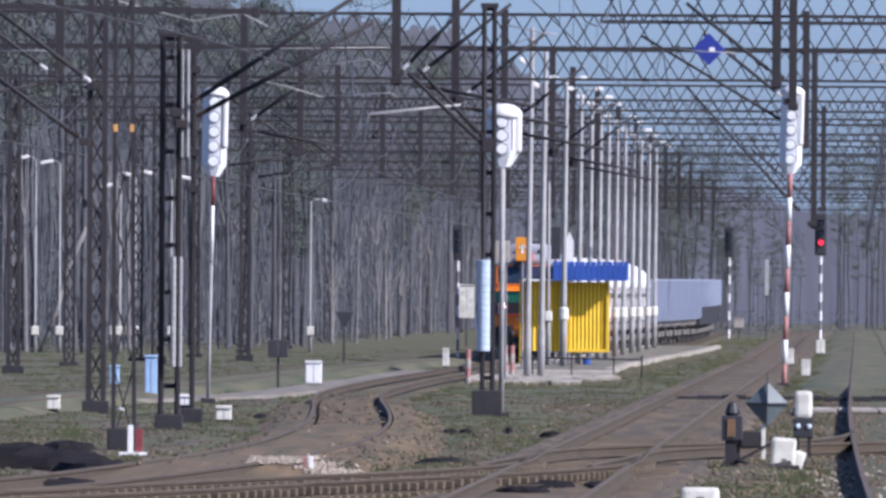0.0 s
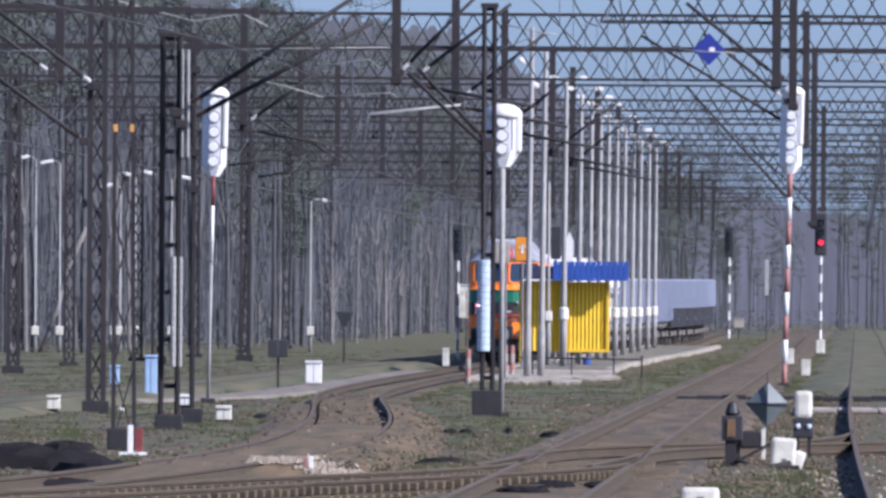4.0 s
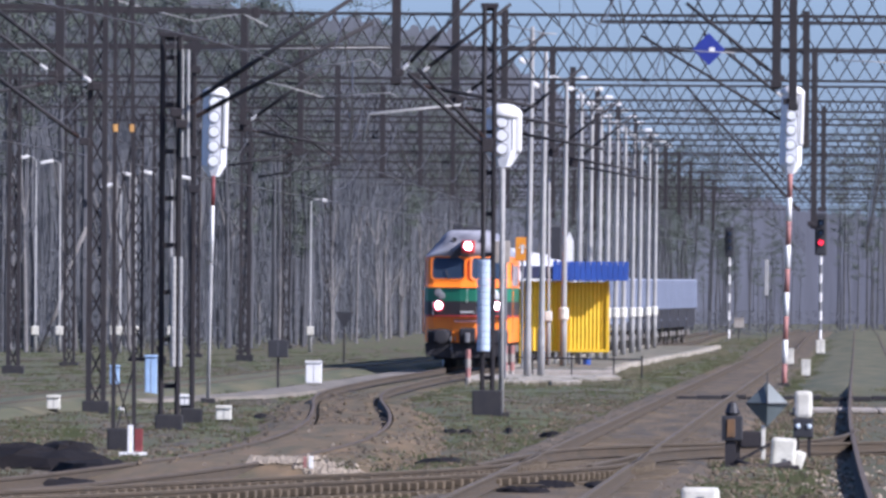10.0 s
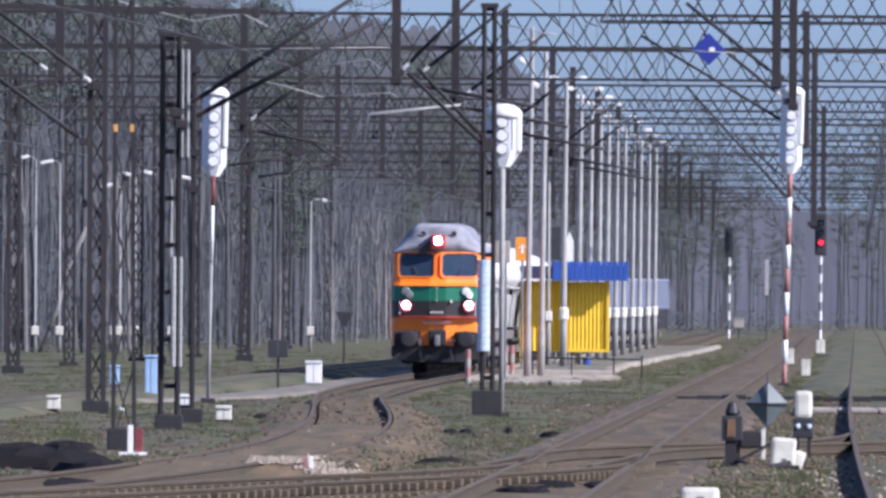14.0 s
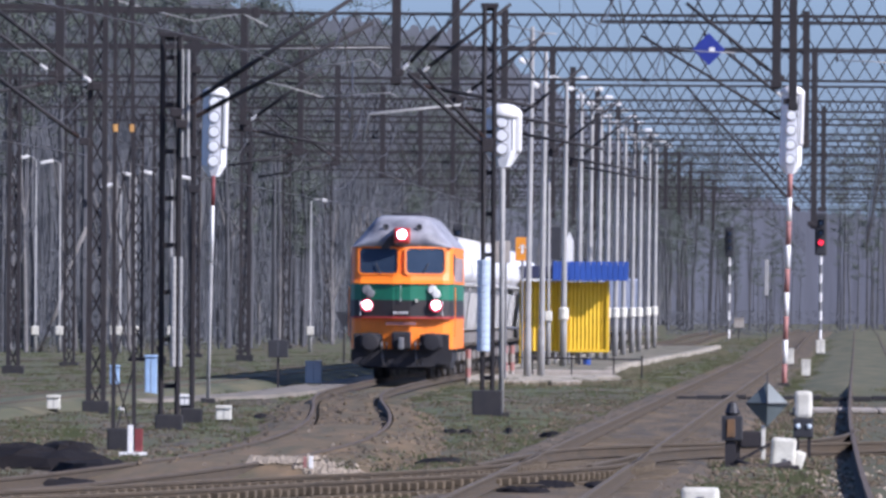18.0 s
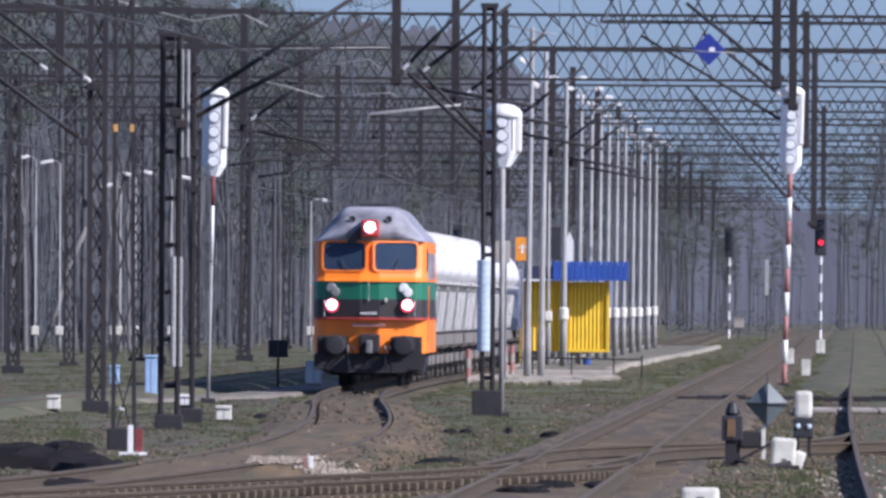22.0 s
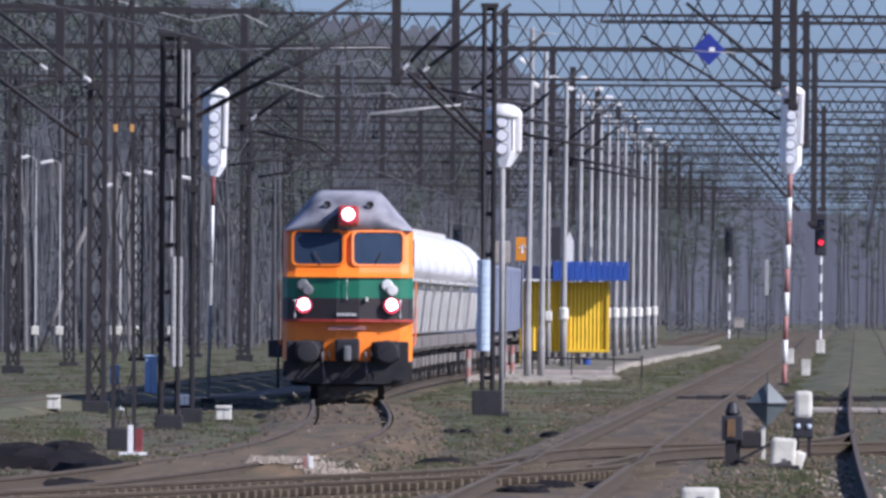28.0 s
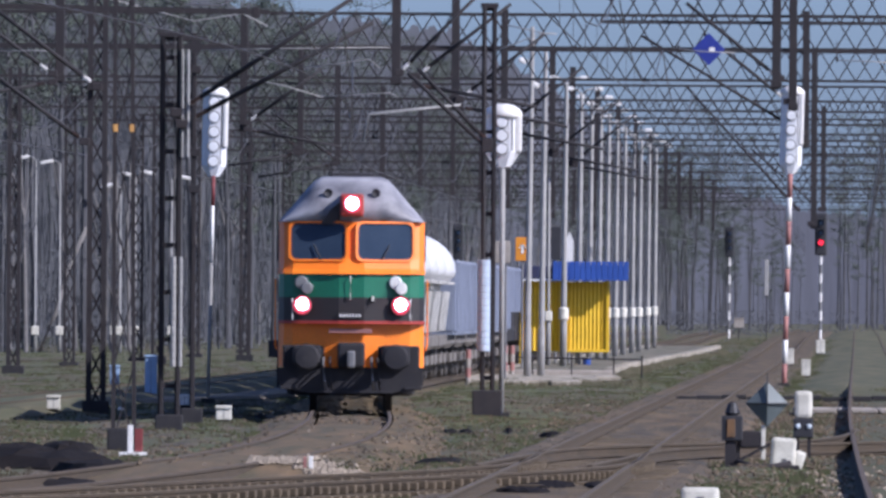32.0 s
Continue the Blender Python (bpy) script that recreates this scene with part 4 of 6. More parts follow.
foot = thing("track_stop_marker", Matrix.Translation((-4.78, 265, -0.27)), "white and red upright marker board on a white base", "marker")
part("base", boxed((0.04, 0, 0.05), (0.42, 0.3, 0.06), 0.01), WHITE, foot)
part("white_board", boxed((0, 0, 0.27), (0.085, 0.05, 0.44), 0.01), WHITE, foot)
part("red_board", boxed((0.13, 0.02, 0.26), (0.12, 0.05, 0.36), 0.01), RED, foot)
marker = thing("fouling_marker", Matrix.Translation((-1.77, 230, -0.08)), "low white and red fouling point marker", "marker")
part("white_bar", boxed((0.03, 0, 0.07), (0.06, 0.1, 0.17), 0.01), WHITE, marker)
part("red_bar", boxed((-0.05, 0.02, 0.07), (0.05, 0.1, 0.15), 0.01), RED_FADED, marker)

points = thing("point_indicator", Matrix.Translation((4.69, 249, -0.27)), "grey diamond point indicator with lever gear and white weight", "point indicator")
dia = bmesh.new()
dv = [dia.verts.new(v) for v in ((-0.31, 0, 0.98), (0, 0, 0.64), (0.31, 0, 0.98), (0, 0, 1.30))]
nose = dia.verts.new((0, -0.14, 0.98))
for a, b in zip(dv, dv[1:] + dv[:1]):
    dia.faces.new((a, b, nose))
dia.faces.new(dv[::-1])
RUST_GLASS = mat("rusty_lamp_window", (0.16, 0.085, 0.035), 0.7, 0, (0.08, 0.05, 0.03), 9, 30, 0.2)
STEEL_TEAL = mat("dull_grey_green_steel", (0.115, 0.14, 0.145), 0.6, 0, (0.085, 0.105, 0.11), 4, 30, 0.1)
diamond = part("diamond_board", dia, STEEL_TEAL, points, "dull grey-green diamond board")
part("cross_edge", bar(bar(bar(bmesh.new(), (-0.31, -0.02, 0.98), (0, -0.15, 0.98), 0.02), (0, -0.15, 0.98), (0.31, -0.02, 0.98), 0.02), (0, -0.15, 0.98), (0, 0, 1.42), 0.018), BLACK, diamond)
part("stem", boxed((-0.05, 0.05, 0.42), (0.06, 0.06, 0.5), 0.01), WHITE_DIRTY, points)
part("lamp_box", boxed((-0.50, 0.1, 0.62), (0.30, 0.24, 0.36), 0.02), BLACK, points, "black lamp box")
part("lamp_window", boxed((-0.52, -0.03, 0.62), (0.12, 0.02, 0.26), 0.01), RUST_GLASS, points, "rusty brown lamp window")
part("lamp_chimney", turned([(0.08, 0.80), (0.11, 0.84), (0.06, 0.98), (0.03, 1.0)], 10, Matrix.Translation((-0.5, 0.1, 0))), BLACK, points)
part("rod_tube", piped([(-0.45, -0.05, 0.14), (-0.2, -0.12, 0.07), (0.1, -0.12, 0.07), (0.35, -0.05, 0.12)], 0.045), STEEL_DARK, points, "", True)
part("bracket", bar(bar(bmesh.new(), (-0.52, 0.1, 0.02), (-0.52, 0.1, 0.5), 0.16), (-0.41, 0.1, 0.08), (-0.41, 0.1, 0.8), 0.05), STEEL_DARK, points)
part("bed_plate", boxed((-0.1, 0.1, 0.06), (1.15, 0.4, 0.06), 0.01), STEEL_DARK, points)
part("lever", bar(bmesh.new(), (-0.5, 0, 0.1), (0.05, -0.05, 0.4), 0.04), STEEL_DARK, points)
part("gear_case", boxed((-0.22, 0.15, 0.46), (0.34, 0.25, 0.24), 0.03), STEEL_DARK, points)

weight = thing("number_stone", Matrix.Translation((4.93, 250, -0.29)) @ pose(0, 0, 0, 0, 4, 0), "whitewashed stone with a black number beside the points", "marker stone", "whitewashed stones")
part("stone", boxed((0, 0, 0.24), (0.36, 0.28, 0.52), 0.05), WHITE_DIRTY, weight)
part("chipped_corner", boxed((0.22, 0.02, 0.16), (0.16, 0.2, 0.34), 0.05, pose(0, 0, 0, 0, 14, 0)), WHITE_DIRTY, weight)
part("number", boxed((0.02, -0.142, 0.14), (0.07, 0.006, 0.12), 0), STEEL_GREY, weight, "dark number bar")
stone = thing("number_stone", Matrix.Translation((2.85, 190, -0.30)), "whitewashed stone with a black number in the gravel", "marker stone", "whitewashed stones")
part("stone", boxed((0, 0, 0.18), (0.42, 0.3, 0.46), 0.05), WHITE_DIRTY, stone)
part("number", boxed((0.0, -0.152, 0.25), (0.08, 0.006, 0.12), 0), STEEL_GREY, stone, "dark number bar")

dwarf = thing("dwarf_signal", Matrix.Translation((5.55, 265, -0.27)), "white-topped dwarf shunting signal with two pale lenses", "signal")
part("case", boxed((0, 0, 0.52), (0.30, 0.26, 0.30), 0.02), BLACK, dwarf, "black lamp case")
part("cover", boxed((0, 0.02, 0.88), (0.27, 0.24, 0.42), 0.06), WHITE_DIRTY, dwarf, "soiled white painted cover")
for s in (-0.085, 0.085):
    part("lens", facing([(0.04, 0), (0.04, 0.02), (0.02, 0.03)], s, -0.13, 0.55, 14), LENS_PALE, dwarf, "pale round lens")
for s in (-0.09, 0.09):
    part("leg", boxed((s, 0, 0.19), (0.05, 0.08, 0.38), 0.005), STEEL_DARK, dwarf)

placard = thing("overhead_line_sign", Matrix.Translation((6.85, 447.3, 8.78)) @ pose(0, 0, 0, 0, 45, 0), "blue diamond overhead line sign on the gantry", "sign")
part("board", boxed((0, 0, 0), (0.60, 0.04, 0.60), 0.01), BLUE_SIGN, placard)
part("mark", boxed((0.06, -0.026, 0.06), (0.14, 0.008, 0.10), 0, pose(0, 0, 0, 0, -45, 0)), WHITE, placard, "small white mark")
part("bracket", bar(bmesh.new(), (0, 0.05, 0), (0.1, 0.4, 0.1), 0.05), STEEL_DARK, placard)


# ---- boarded crossing, dark mounds and the lamps of the road by the woods ----
crossing = thing("boarded_crossing", Matrix.Translation((0, 380, -0.10)), "pale worn boards of a service crossing over the main lines", "crossing", kind="structure")
for i in range(4):
    part("board", boxed((8.2 + i * 0.9, 0, -0.05), (0.86, 5.0, 0.10), 0.03), CONCRETE_PALE, crossing)
trough = thing("cable_trough", Matrix.Translation((0, 428, -0.22)), "low dark concrete cable trough crossing the yard", "cable trough", kind="structure")
for i in range(11):
    part("cover_slab", boxed((6.0 + i * 0.62, 0.2 * (i % 3), 0.05 + 0.02 * (i * 7 % 3)), (0.60, 0.7, 0.12), 0.02), CONCRETE_DARK, trough)
path = thing("gravel_path", Matrix.Translation((0, 0, 0)), "pale trodden gravel path beside the curved track", "path", kind="structure")
PATH_LINE = smooth_line([(380, -12.0), (402, -8.0), (425, -5.2), (470, -3.6), (540, -1.9), (600, -0.6)])
strip("path_surface", PATH_LINE, 384, 600, 6, [(-0.9, -0.3), (-0.7, -0.15), (0.7, -0.15), (0.9, -0.3)], GRAVEL, path)


def mound(x, y, w, d, h, seed, label):
    """A low near-black lump standing for a dark patch of ground."""
    r = random.Random(seed)
    bm = bmesh.new()
    rings = []
    for k, (f, z) in enumerate(((1.0, -0.15), (0.95, 0.25), (0.75, 0.8), (0.4, 1.0))):
        rings.append([bm.verts.new((w / 2 * f * math.cos(a) * r.uniform(0.8, 1.15), d / 2 * f * math.sin(a) * r.uniform(0.8, 1.15), h * z * r.uniform(0.8, 1.15))) for a in (2 * math.pi * i / 14 for i in range(14))])
    for a, b in zip(rings, rings[1:]):
        for i in range(14):
            bm.faces.new((a[i], a[(i + 1) % 14], b[(i + 1) % 14], b[i]))
    bm.faces.new(rings[-1])
    ob = link_mesh("spoil_mound", bm, DARK_LUMP, None, False)
    ob.matrix_basis = Matrix.Translation((x, y, max(-0.27, surface(x, y) - 0.05)))
    tagged(ob, label, "mound", "dark spoil mounds")


# lumps added where the yard has dark patches
for i, (mx, my, mw, mh) in enumerate(((-5.6, 236, 2.7, 0.34), (-4.9, 213, 1.6, 0.22), (1.35, 218, 0.9, 0.24), (1.0, 212, 0.8, 0.24), (-6.6, 262, 1.7, 0.26), (-4.6, 231, 1.3, 0.24), (-3.42, 223, 0.72, 0.22), (-5.9, 272, 0.95, 0.28), (-7.5, 283, 0.6, 0.36),
                                      (0.05, 256, 0.85, 0.16), (2.0, 312, 0.45, 0.16), (1.95, 218, 0.35, 0.24), (0.15, 318, 0.35, 0.14), (1.25, 320, 0.16, 0.18), (-3.7, 352, 0.35, 0.2), (7.1, 246, 0.5, 0.4), (0.45, 311, 0.3, 0.2))):
    mound(mx, my, mw, 5.0, mh * (0.85 if mw > 1.2 else 0.62), 40 + i, "low dark mound")


def road_lamp(x, y, height, side):
    t = thing("road_lamp", Matrix.Translation((x, y, -0.25 + rise(y))), "slim pale lamp post with white head and base", "street lamp", "lamps of the road by the woods")
    part("pole", turned([(0.085, 0), (0.08, 1.0), (0.05, 1.1), (0.032, height)], 10), TUBE_GREY, t, "", True)
    part("base_box", boxed((0, -0.1, 1.05), (0.34, 0.3, 0.42), 0.04), WHITE_DIRTY, t, "whitish cable box")
    arm = part("arm", piped([(0, 0, height - 0.05), (side * 0.2, 0, height + 0.10), (side * 0.4, 0, height + 0.1)], 0.03), TUBE_GREY, t, "", True)
    part("lamp_head", boxed((side * 0.64, 0, height + 0.06), (0.60 if y < 810 else 0.22, 0.3, 0.16), 0.05, pose(0, 0, 0, 0, 12 * side, 0)), WHITE, arm, "bright white lamp head")


for lx, ly, lh, ls in ((-18.64, 790, 8.9, -1), (-17.64, 795, 8.75, -1), (-14.95, 800, 7.7, -1), (-15.3, 803, 8.25, 1), (-14.36, 806, 8.35, 1), (-12.7, 808, 8.15, 1), (-6.28, 820, 7.2, 1)):
    road_lamp(lx, ly, lh, ls)


# ---- pale steady arms and pulley rods between the wires ----
for points in (((-10.40, 403.0, 7.96), (-9.34, 403.0, 7.98), (-9.10, 403.0, 7.90)),
               ((-6.40, 447.0, 8.66), (-4.20, 447.0, 8.72), (-1.41, 447.0, 8.77)),
               ((-4.58, 403.0, 7.36), (-3.78, 403.0, 7.21), (-2.83, 403.0, 6.94)),
               ((-3.68, 447.0, 8.21), (-1.93, 447.0, 8.46), (-1.67, 447.0, 8.23)),
               ((-7.14, 356.0, 8.45), (-6.82, 357.0, 8.36), (-5.94, 357.0, 8.13), (-5.18, 357.0, 7.94), (-4.18, 357.0, 8.10), (-3.65, 357.0, 7.84)),
               ((-3.77, 509.0, 8.21), (-1.60, 509.0, 8.36), (-1.35, 509.0, 8.23)),
               ((6.06, 447.0, 8.78), (6.65, 447.0, 8.72), (7.53, 447.0, 8.69)),
               ((10.17, 447.0, 8.51), (11.05, 447.0, 8.49), (11.46, 447.0, 8.46)),
               ((0.79, 447.0, 8.49), (2.54, 447.0, 9.16), (2.76, 447.0, 9.14)),
               ((1.43, 403.0, 8.66), (2.29, 403.0, 8.47), (2.62, 403.0, 8.45))):
    foot = Vector(points[0])
    t = thing("steady_arm", Matrix.Translation(foot), "thin pale galvanised steady arm hanging among the wires", "steady arm", "steady arms")
    part("rod", piped([Vector(q) - foot for q in points], 0.016, 6), TUBE_GREY, t, "", True)
    part("clamp", boxed((0, 0, 0.03), (0.07, 0.08, 0.12), 0.01), STEEL_DARK, t)
    part("hanger_rod", tube(bmesh.new(), (0, 0, 0), (0.0, 0.62, max(0.2, 9.0 - foot.z)), 0.012, seg=5), STEEL_DARK, t)


# ---- small things about the platform and the far yard ----
name_board = thing("name_board", Matrix.Translation((1.78, 520, -0.25)), "plain beige board on a thin post before the platform", "sign")
part("board", boxed((0, 0, 3.97), (0.50, 0.05, 0.66), 0.02), CONCRETE_PALE, name_board)
part("post", tube(bmesh.new(), (0.12, 0.06, 0), (0.12, 0.06, 4.1), 0.035), STEEL_GREY, name_board)
bin_thing = thing("litter_bin", Matrix.Translation((5.0, 597.3, 0.08)), "small blue litter bin beside the shelter wall", "litter bin")
part("body", turned([(0.13, 0.0), (0.15, 0.2), (0.155, 0.22)], 14), BLUE_SHEET, bin_thing)
part("rim", turned([(0.155, 0.2), (0.165, 0.22), (0.155, 0.25)], 14), STEEL_GREY, bin_thing)
tall = thing("platform_board", Matrix.Translation((4.45, 607, 0.08)), "white pointed board standing behind the shelter", "sign")
part("board", extruded([(-0.14, 2.8), (-0.14, 4.3), (0.0, 4.65), (0.14, 4.3), (0.14, 2.8)], -0.03, 0.03), WHITE, tall)
part("post", tube(bmesh.new(), (0, 0.06, 0), (0, 0.06, 3.0), 0.05), STEEL_GREY, tall)
back = thing("dark_board", Matrix.Translation((3.98, 609, 0.08)), "dark back of an upright notice board above the roof", "sign")
part("board", boxed((0, 0, 4.25), (0.34, 0.06, 1.15), 0.02), BLACK, back)
part("post", tube(bmesh.new(), (0, 0.06, 0), (0, 0.06, 3.8), 0.05), STEEL_GREY, back)
warn = thing("warning_triangle", Matrix.Translation((-3.93, 690, -0.25)), "dark inverted triangle board on a thin post", "sign")
part("board", extruded([(-0.36, 2.05), (0.36, 2.05), (0.0, 1.35)], -0.03, 0.03), BLACK, warn)
part("post", tube(bmesh.new(), (0, 0.05, 0), (0, 0.05, 1.6), 0.04), STEEL_DARK, warn)
for sx, sy, sz in ((-0.83, 300, 0.06), (-0.66, 298, 0.05), (-6.9, 372, 0.06), (1.75, 246, 0.05), (-1.55, 214, 0.06), (0.95, 215, 0.05)):
    lump = boxed((0, 0, sz * 0.6), (sz * 2.4, sz * 2, sz * 1.6), sz * 0.5, pose(0, 0, 0, 8, 12, 30))
    ob = link_mesh("whitewashed_lump", lump, WHITE, None)
    ob.matrix_basis = Matrix.Translation((sx, sy, height(sx, sy)))
    tagged(ob, "small whitewashed stone lying on the ground", "stone", "whitewashed lumps")


# ---- the woods ----
def pine_parts(seed, height, crown_from):
    """A bare leaning trunk with stubs, and a loose crown of needle tufts on limbs."""
    rng = random.Random(seed)
    trunk, crown = bmesh.new(), bmesh.new()
    pts = [Vector((0, 0, -0.3))]
    for i in range(1, 7):
        pts.append(Vector((rng.uniform(-0.12, 0.12) * i * 0.5, rng.uniform(-0.12, 0.12) * i * 0.5, height * i / 6)))
    for i, (a, b) in enumerate(zip(pts, pts[1:])):
        tube(trunk, a, b, 0.17 * (1 - i / 6.6), 0.17 * (1 - (i + 1) / 6.6), 6)

    def trunk_at(z):
        s = max(0, min(5.999, z / height * 6))
        return pts[int(s)].lerp(pts[int(s) + 1], s % 1)

    for _ in range(10):
        z = rng.uniform(0.2, crown_from) * height
        a, r = rng.uniform(0, 6.28), rng.uniform(0.4, 1.3)
        o = trunk_at(z)
        tube(trunk, o, o + Vector((math.cos(a) * r, math.sin(a) * r, rng.uniform(-0.1, 0.3))), 0.025, 0.008, 3)
    for _ in range(26):
        s = rng.uniform(crown_from, 1.0)
        o = trunk_at(s * height)
        a = rng.uniform(0, 6.28)
        r = (0.5 + 1.9 * math.sin(math.pi * min(1, 0.25 + (1 - s) / (1 - crown_from) * 0.75))) * rng.uniform(0.6, 1.15)
        e = o + Vector((math.cos(a) * r, math.sin(a) * r, r * rng.uniform(0.0, 0.55)))
        tube(trunk, o, e, 0.035, 0.012, 3)
        for _ in range(95):
            c = o.lerp(e, rng.uniform(0.35, 1.08)) + Vector((rng.gauss(0, 0.22), rng.gauss(0, 0.22), rng.gauss(0.05, 0.16)))
            n = Vector((rng.gauss(0, 1), rng.gauss(0, 1), rng.gauss(0, 1))).normalized()
            t = n.orthogonal().normalized() * rng.uniform(0.035, 0.09)
            u = n.cross(t).normalized() * rng.uniform(0.03, 0.07)
            vs = [crown.verts.new(c + d) for d in (t, u * 0.8, -t * 0.9, -u)]
            crown.faces.new(vs)
    return trunk, crown


def bare_parts(seed, height, fork):
    """A leafless broadleaf: a thin pale trunk that splits into rising branches and fine twigs."""
    rng = random.Random(seed)
    wood, twigs = bmesh.new(), bmesh.new()

    def grow(o, d, length, r, depth):
        e = o + d * length
        tube(wood if depth < 2 else twigs, o, e, r, r * 0.62, 5 if depth < 2 else 3)
        if depth >= 4 or r < 0.006:
            return
        for _ in range(3 if depth < 3 else 2):
            s = rng.uniform(0.45, 1.0)
            nd = (d + Vector((rng.gauss(0, 0.34), rng.gauss(0, 0.34), rng.uniform(0.0, 0.3)))).normalized()
            grow(o.lerp(e, s), nd, length * rng.uniform(0.5, 0.72), r * 0.5, depth + 1)

    top = Vector((rng.uniform(-0.4, 0.4), rng.uniform(-0.4, 0.4), height * fork))
    tube(wood, (0, 0, -0.3), top, 0.10, 0.065, 6)
    for k in range(4):
        o = Vector((0, 0, 0)).lerp(top, rng.uniform(0.45, 1.0))
        grow(o, Vector((rng.gauss(0, 0.25), rng.gauss(0, 0.25), 1)).normalized(), height * (1 - fork) * 0.55, 0.05, 1)
    return wood, twigs


def tree_thing(name, label, a, b, names, mats):
    t = thing(name, Matrix(), label, "tree", "trees at the edge of the woods")
    part(names[0], a, mats[0], t)
    part(names[1], b, mats[1], t)
    return t


PINES = [tree_thing("pine_tree", "tall bare-trunked pine with a loose dark green crown", *pine_parts(s, h, c), ("trunk", "crown"), (BARK, NEEDLES))
         for s, h, c in ((1, 21.0, 0.50), (2, 19.0, 0.42), (3, 23.0, 0.55), (4, 17.5, 0.36))]
BARES = [tree_thing("bare_tree", "slender leafless birch with pale trunk and fine twigs", *bare_parts(s, h, f), ("trunk", "crown"), (BARK_PALE, TWIGS))
         for s, h, f in ((11, 12.0, 0.55), (12, 9.5, 0.5), (13, 14.0, 0.6))]
EDGE = smooth_line([(-60, 690), (-26, 760), (-12, 830), (-4, 960), (0, 1180), (5, 1450), (22, 1750), (45, 1950), (90, 2050)])  # y of the wood's edge at x

rng = random.Random(5)
spots = []
for i in range(60):
    x = -24 + 40 * (i + rng.uniform(-0.6, 1.6)) / 60
    spots.append((x, EDGE(x) + rng.uniform(0, 26)))
used = set()
for x, y in spots:
    src = rng.choice(PINES + BARES + BARES[:1])
    m = pose(x, y, -0.25 + rise(y), rng.uniform(-1.5, 1.5), rng.uniform(-1.5, 1.5), rng.uniform(0, 360)) @ Matrix.Scale(1.0 if x < -12 else 0.84, 4)
    if src in used:
        copy_thing(src, m)
    else:
        src.matrix_basis = m
        used.add(src)


def woods(name, label, sources, places):
    """Far trees joined into one body of woods."""
    base = thing(name, Matrix(), label, "woods", kind="stuff")
    for k in (0, 1):
        verts, faces, total = [], [], 0
        for pick, m in places:
            me = sources[pick].children[k].data
            co = np.empty(len(me.vertices) * 3)
            me.vertices.foreach_get("co", co)
            mm = np.array(m)
            verts.append(co.reshape(-1, 3) @ mm[:3, :3].T + mm[:3, 3])
            faces += [tuple(v + total for v in p.vertices) for p in me.polygons]
            total += len(me.vertices)
        me = bpy.data.meshes.new(name)
        me.from_pydata(np.concatenate(verts).tolist(), [], faces)
        me.materials.append(sources[0].children[k].data.materials[0])
        o = new("trunks" if k == 0 else "crowns", me)
        o.parent = base
        tagged(o, kind="stuff")


def scatter(n, x0, x1, back, seed, kinds, tilt=1.5):
    r = random.Random(seed)
    out = []
    for i in range(n):
        x = r.uniform(x0, x1)
        y = EDGE(x) + 18 + back * r.random() ** 1.2
        s = r.uniform(0.85, 1.2) * (1.0 if x < -12 else 0.82)
        out.append((r.randrange(kinds), pose(x, y, -0.25 + rise(y), r.uniform(-tilt, tilt), r.uniform(-tilt, tilt), r.uniform(0, 360)) @ Matrix.Scale(s, 4)))
    return out


woods("pine_woods", "dense grey-green pine woods behind the yard", PINES, scatter(250, -45, 26, 260, 21, len(PINES)))
woods("bare_woods", "leafless grey undergrowth and birches in the woods", BARES, scatter(110, -40, 28, 160, 22, len(BARES)))
def closing(n, seed, y0, y1, gap):
    """Woods across the end of the line, with a lane for the tracks."""
    r = random.Random(seed)
    out = []
    while len(out) < n:
        y = r.uniform(y0, y1)
        x = r.uniform(0.012, 0.030) * y
        if abs(x - MAIN(y) - 2.2) < gap:
            continue
        out.append((r.randrange(4), pose(x, y, 0.1, r.uniform(-2, 2), r.uniform(-2, 2), r.uniform(0, 360)) @ Matrix.Scale(r.uniform(0.5, 0.8) * (1.0 if x < MAIN(y) else 0.72), 4)))
    return out


woods("closing_pine_woods", "hazy pine woods on both sides of the far line", PINES, closing(34, 31, 1330, 1800, 6.5))


def wood_depth(x):
    """Where the depth of the woods closes, and how high it stands there."""
    return WOOD_BACK(x), WOOD_TOP(x) + 1.3 * noise.noise((x * 0.9, 0, 3.0)) + 0.8 * noise.noise((x * 3.1, 0, 7.0))


WOOD_BACK = smooth_line([(-60, 960), (-26, 1010), (-10, 1090), (0, 1350), (5.7, 1500), (11.7, 1650), (18.6, 1800), (24.6, 1900), (34, 2000), (46, 2050), (90, 2080)])
WOOD_TOP = smooth_line([(-60, 24), (-26, 23), (-10, 20.6), (0, 23.6), (5.7, 23), (11.7, 22.0), (18.6, 19.0), (24.6, 17.0), (34, 15.5), (46, 13.5), (90, 12.5)])


def right_trunks(n, seed):
    """Thin pines to the right of the far line."""
    r = random.Random(seed)
    out = []
    for _ in range(n):
        y = r.uniform(1420, 1700)
        x = 0.0222 * y + r.uniform(0.0, 9.0)
        out.append((r.randrange(4), pose(x, y, rise(y) - 0.3, r.uniform(-2, 2), r.uniform(-2, 2), r.uniform(0, 360)) @ Matrix.Scale(r.uniform(0.6, 0.85), 4)))
    return out


woods("lineside_pine_woods", "dark thin pines beside the far main line", PINES, right_trunks(18, 36))


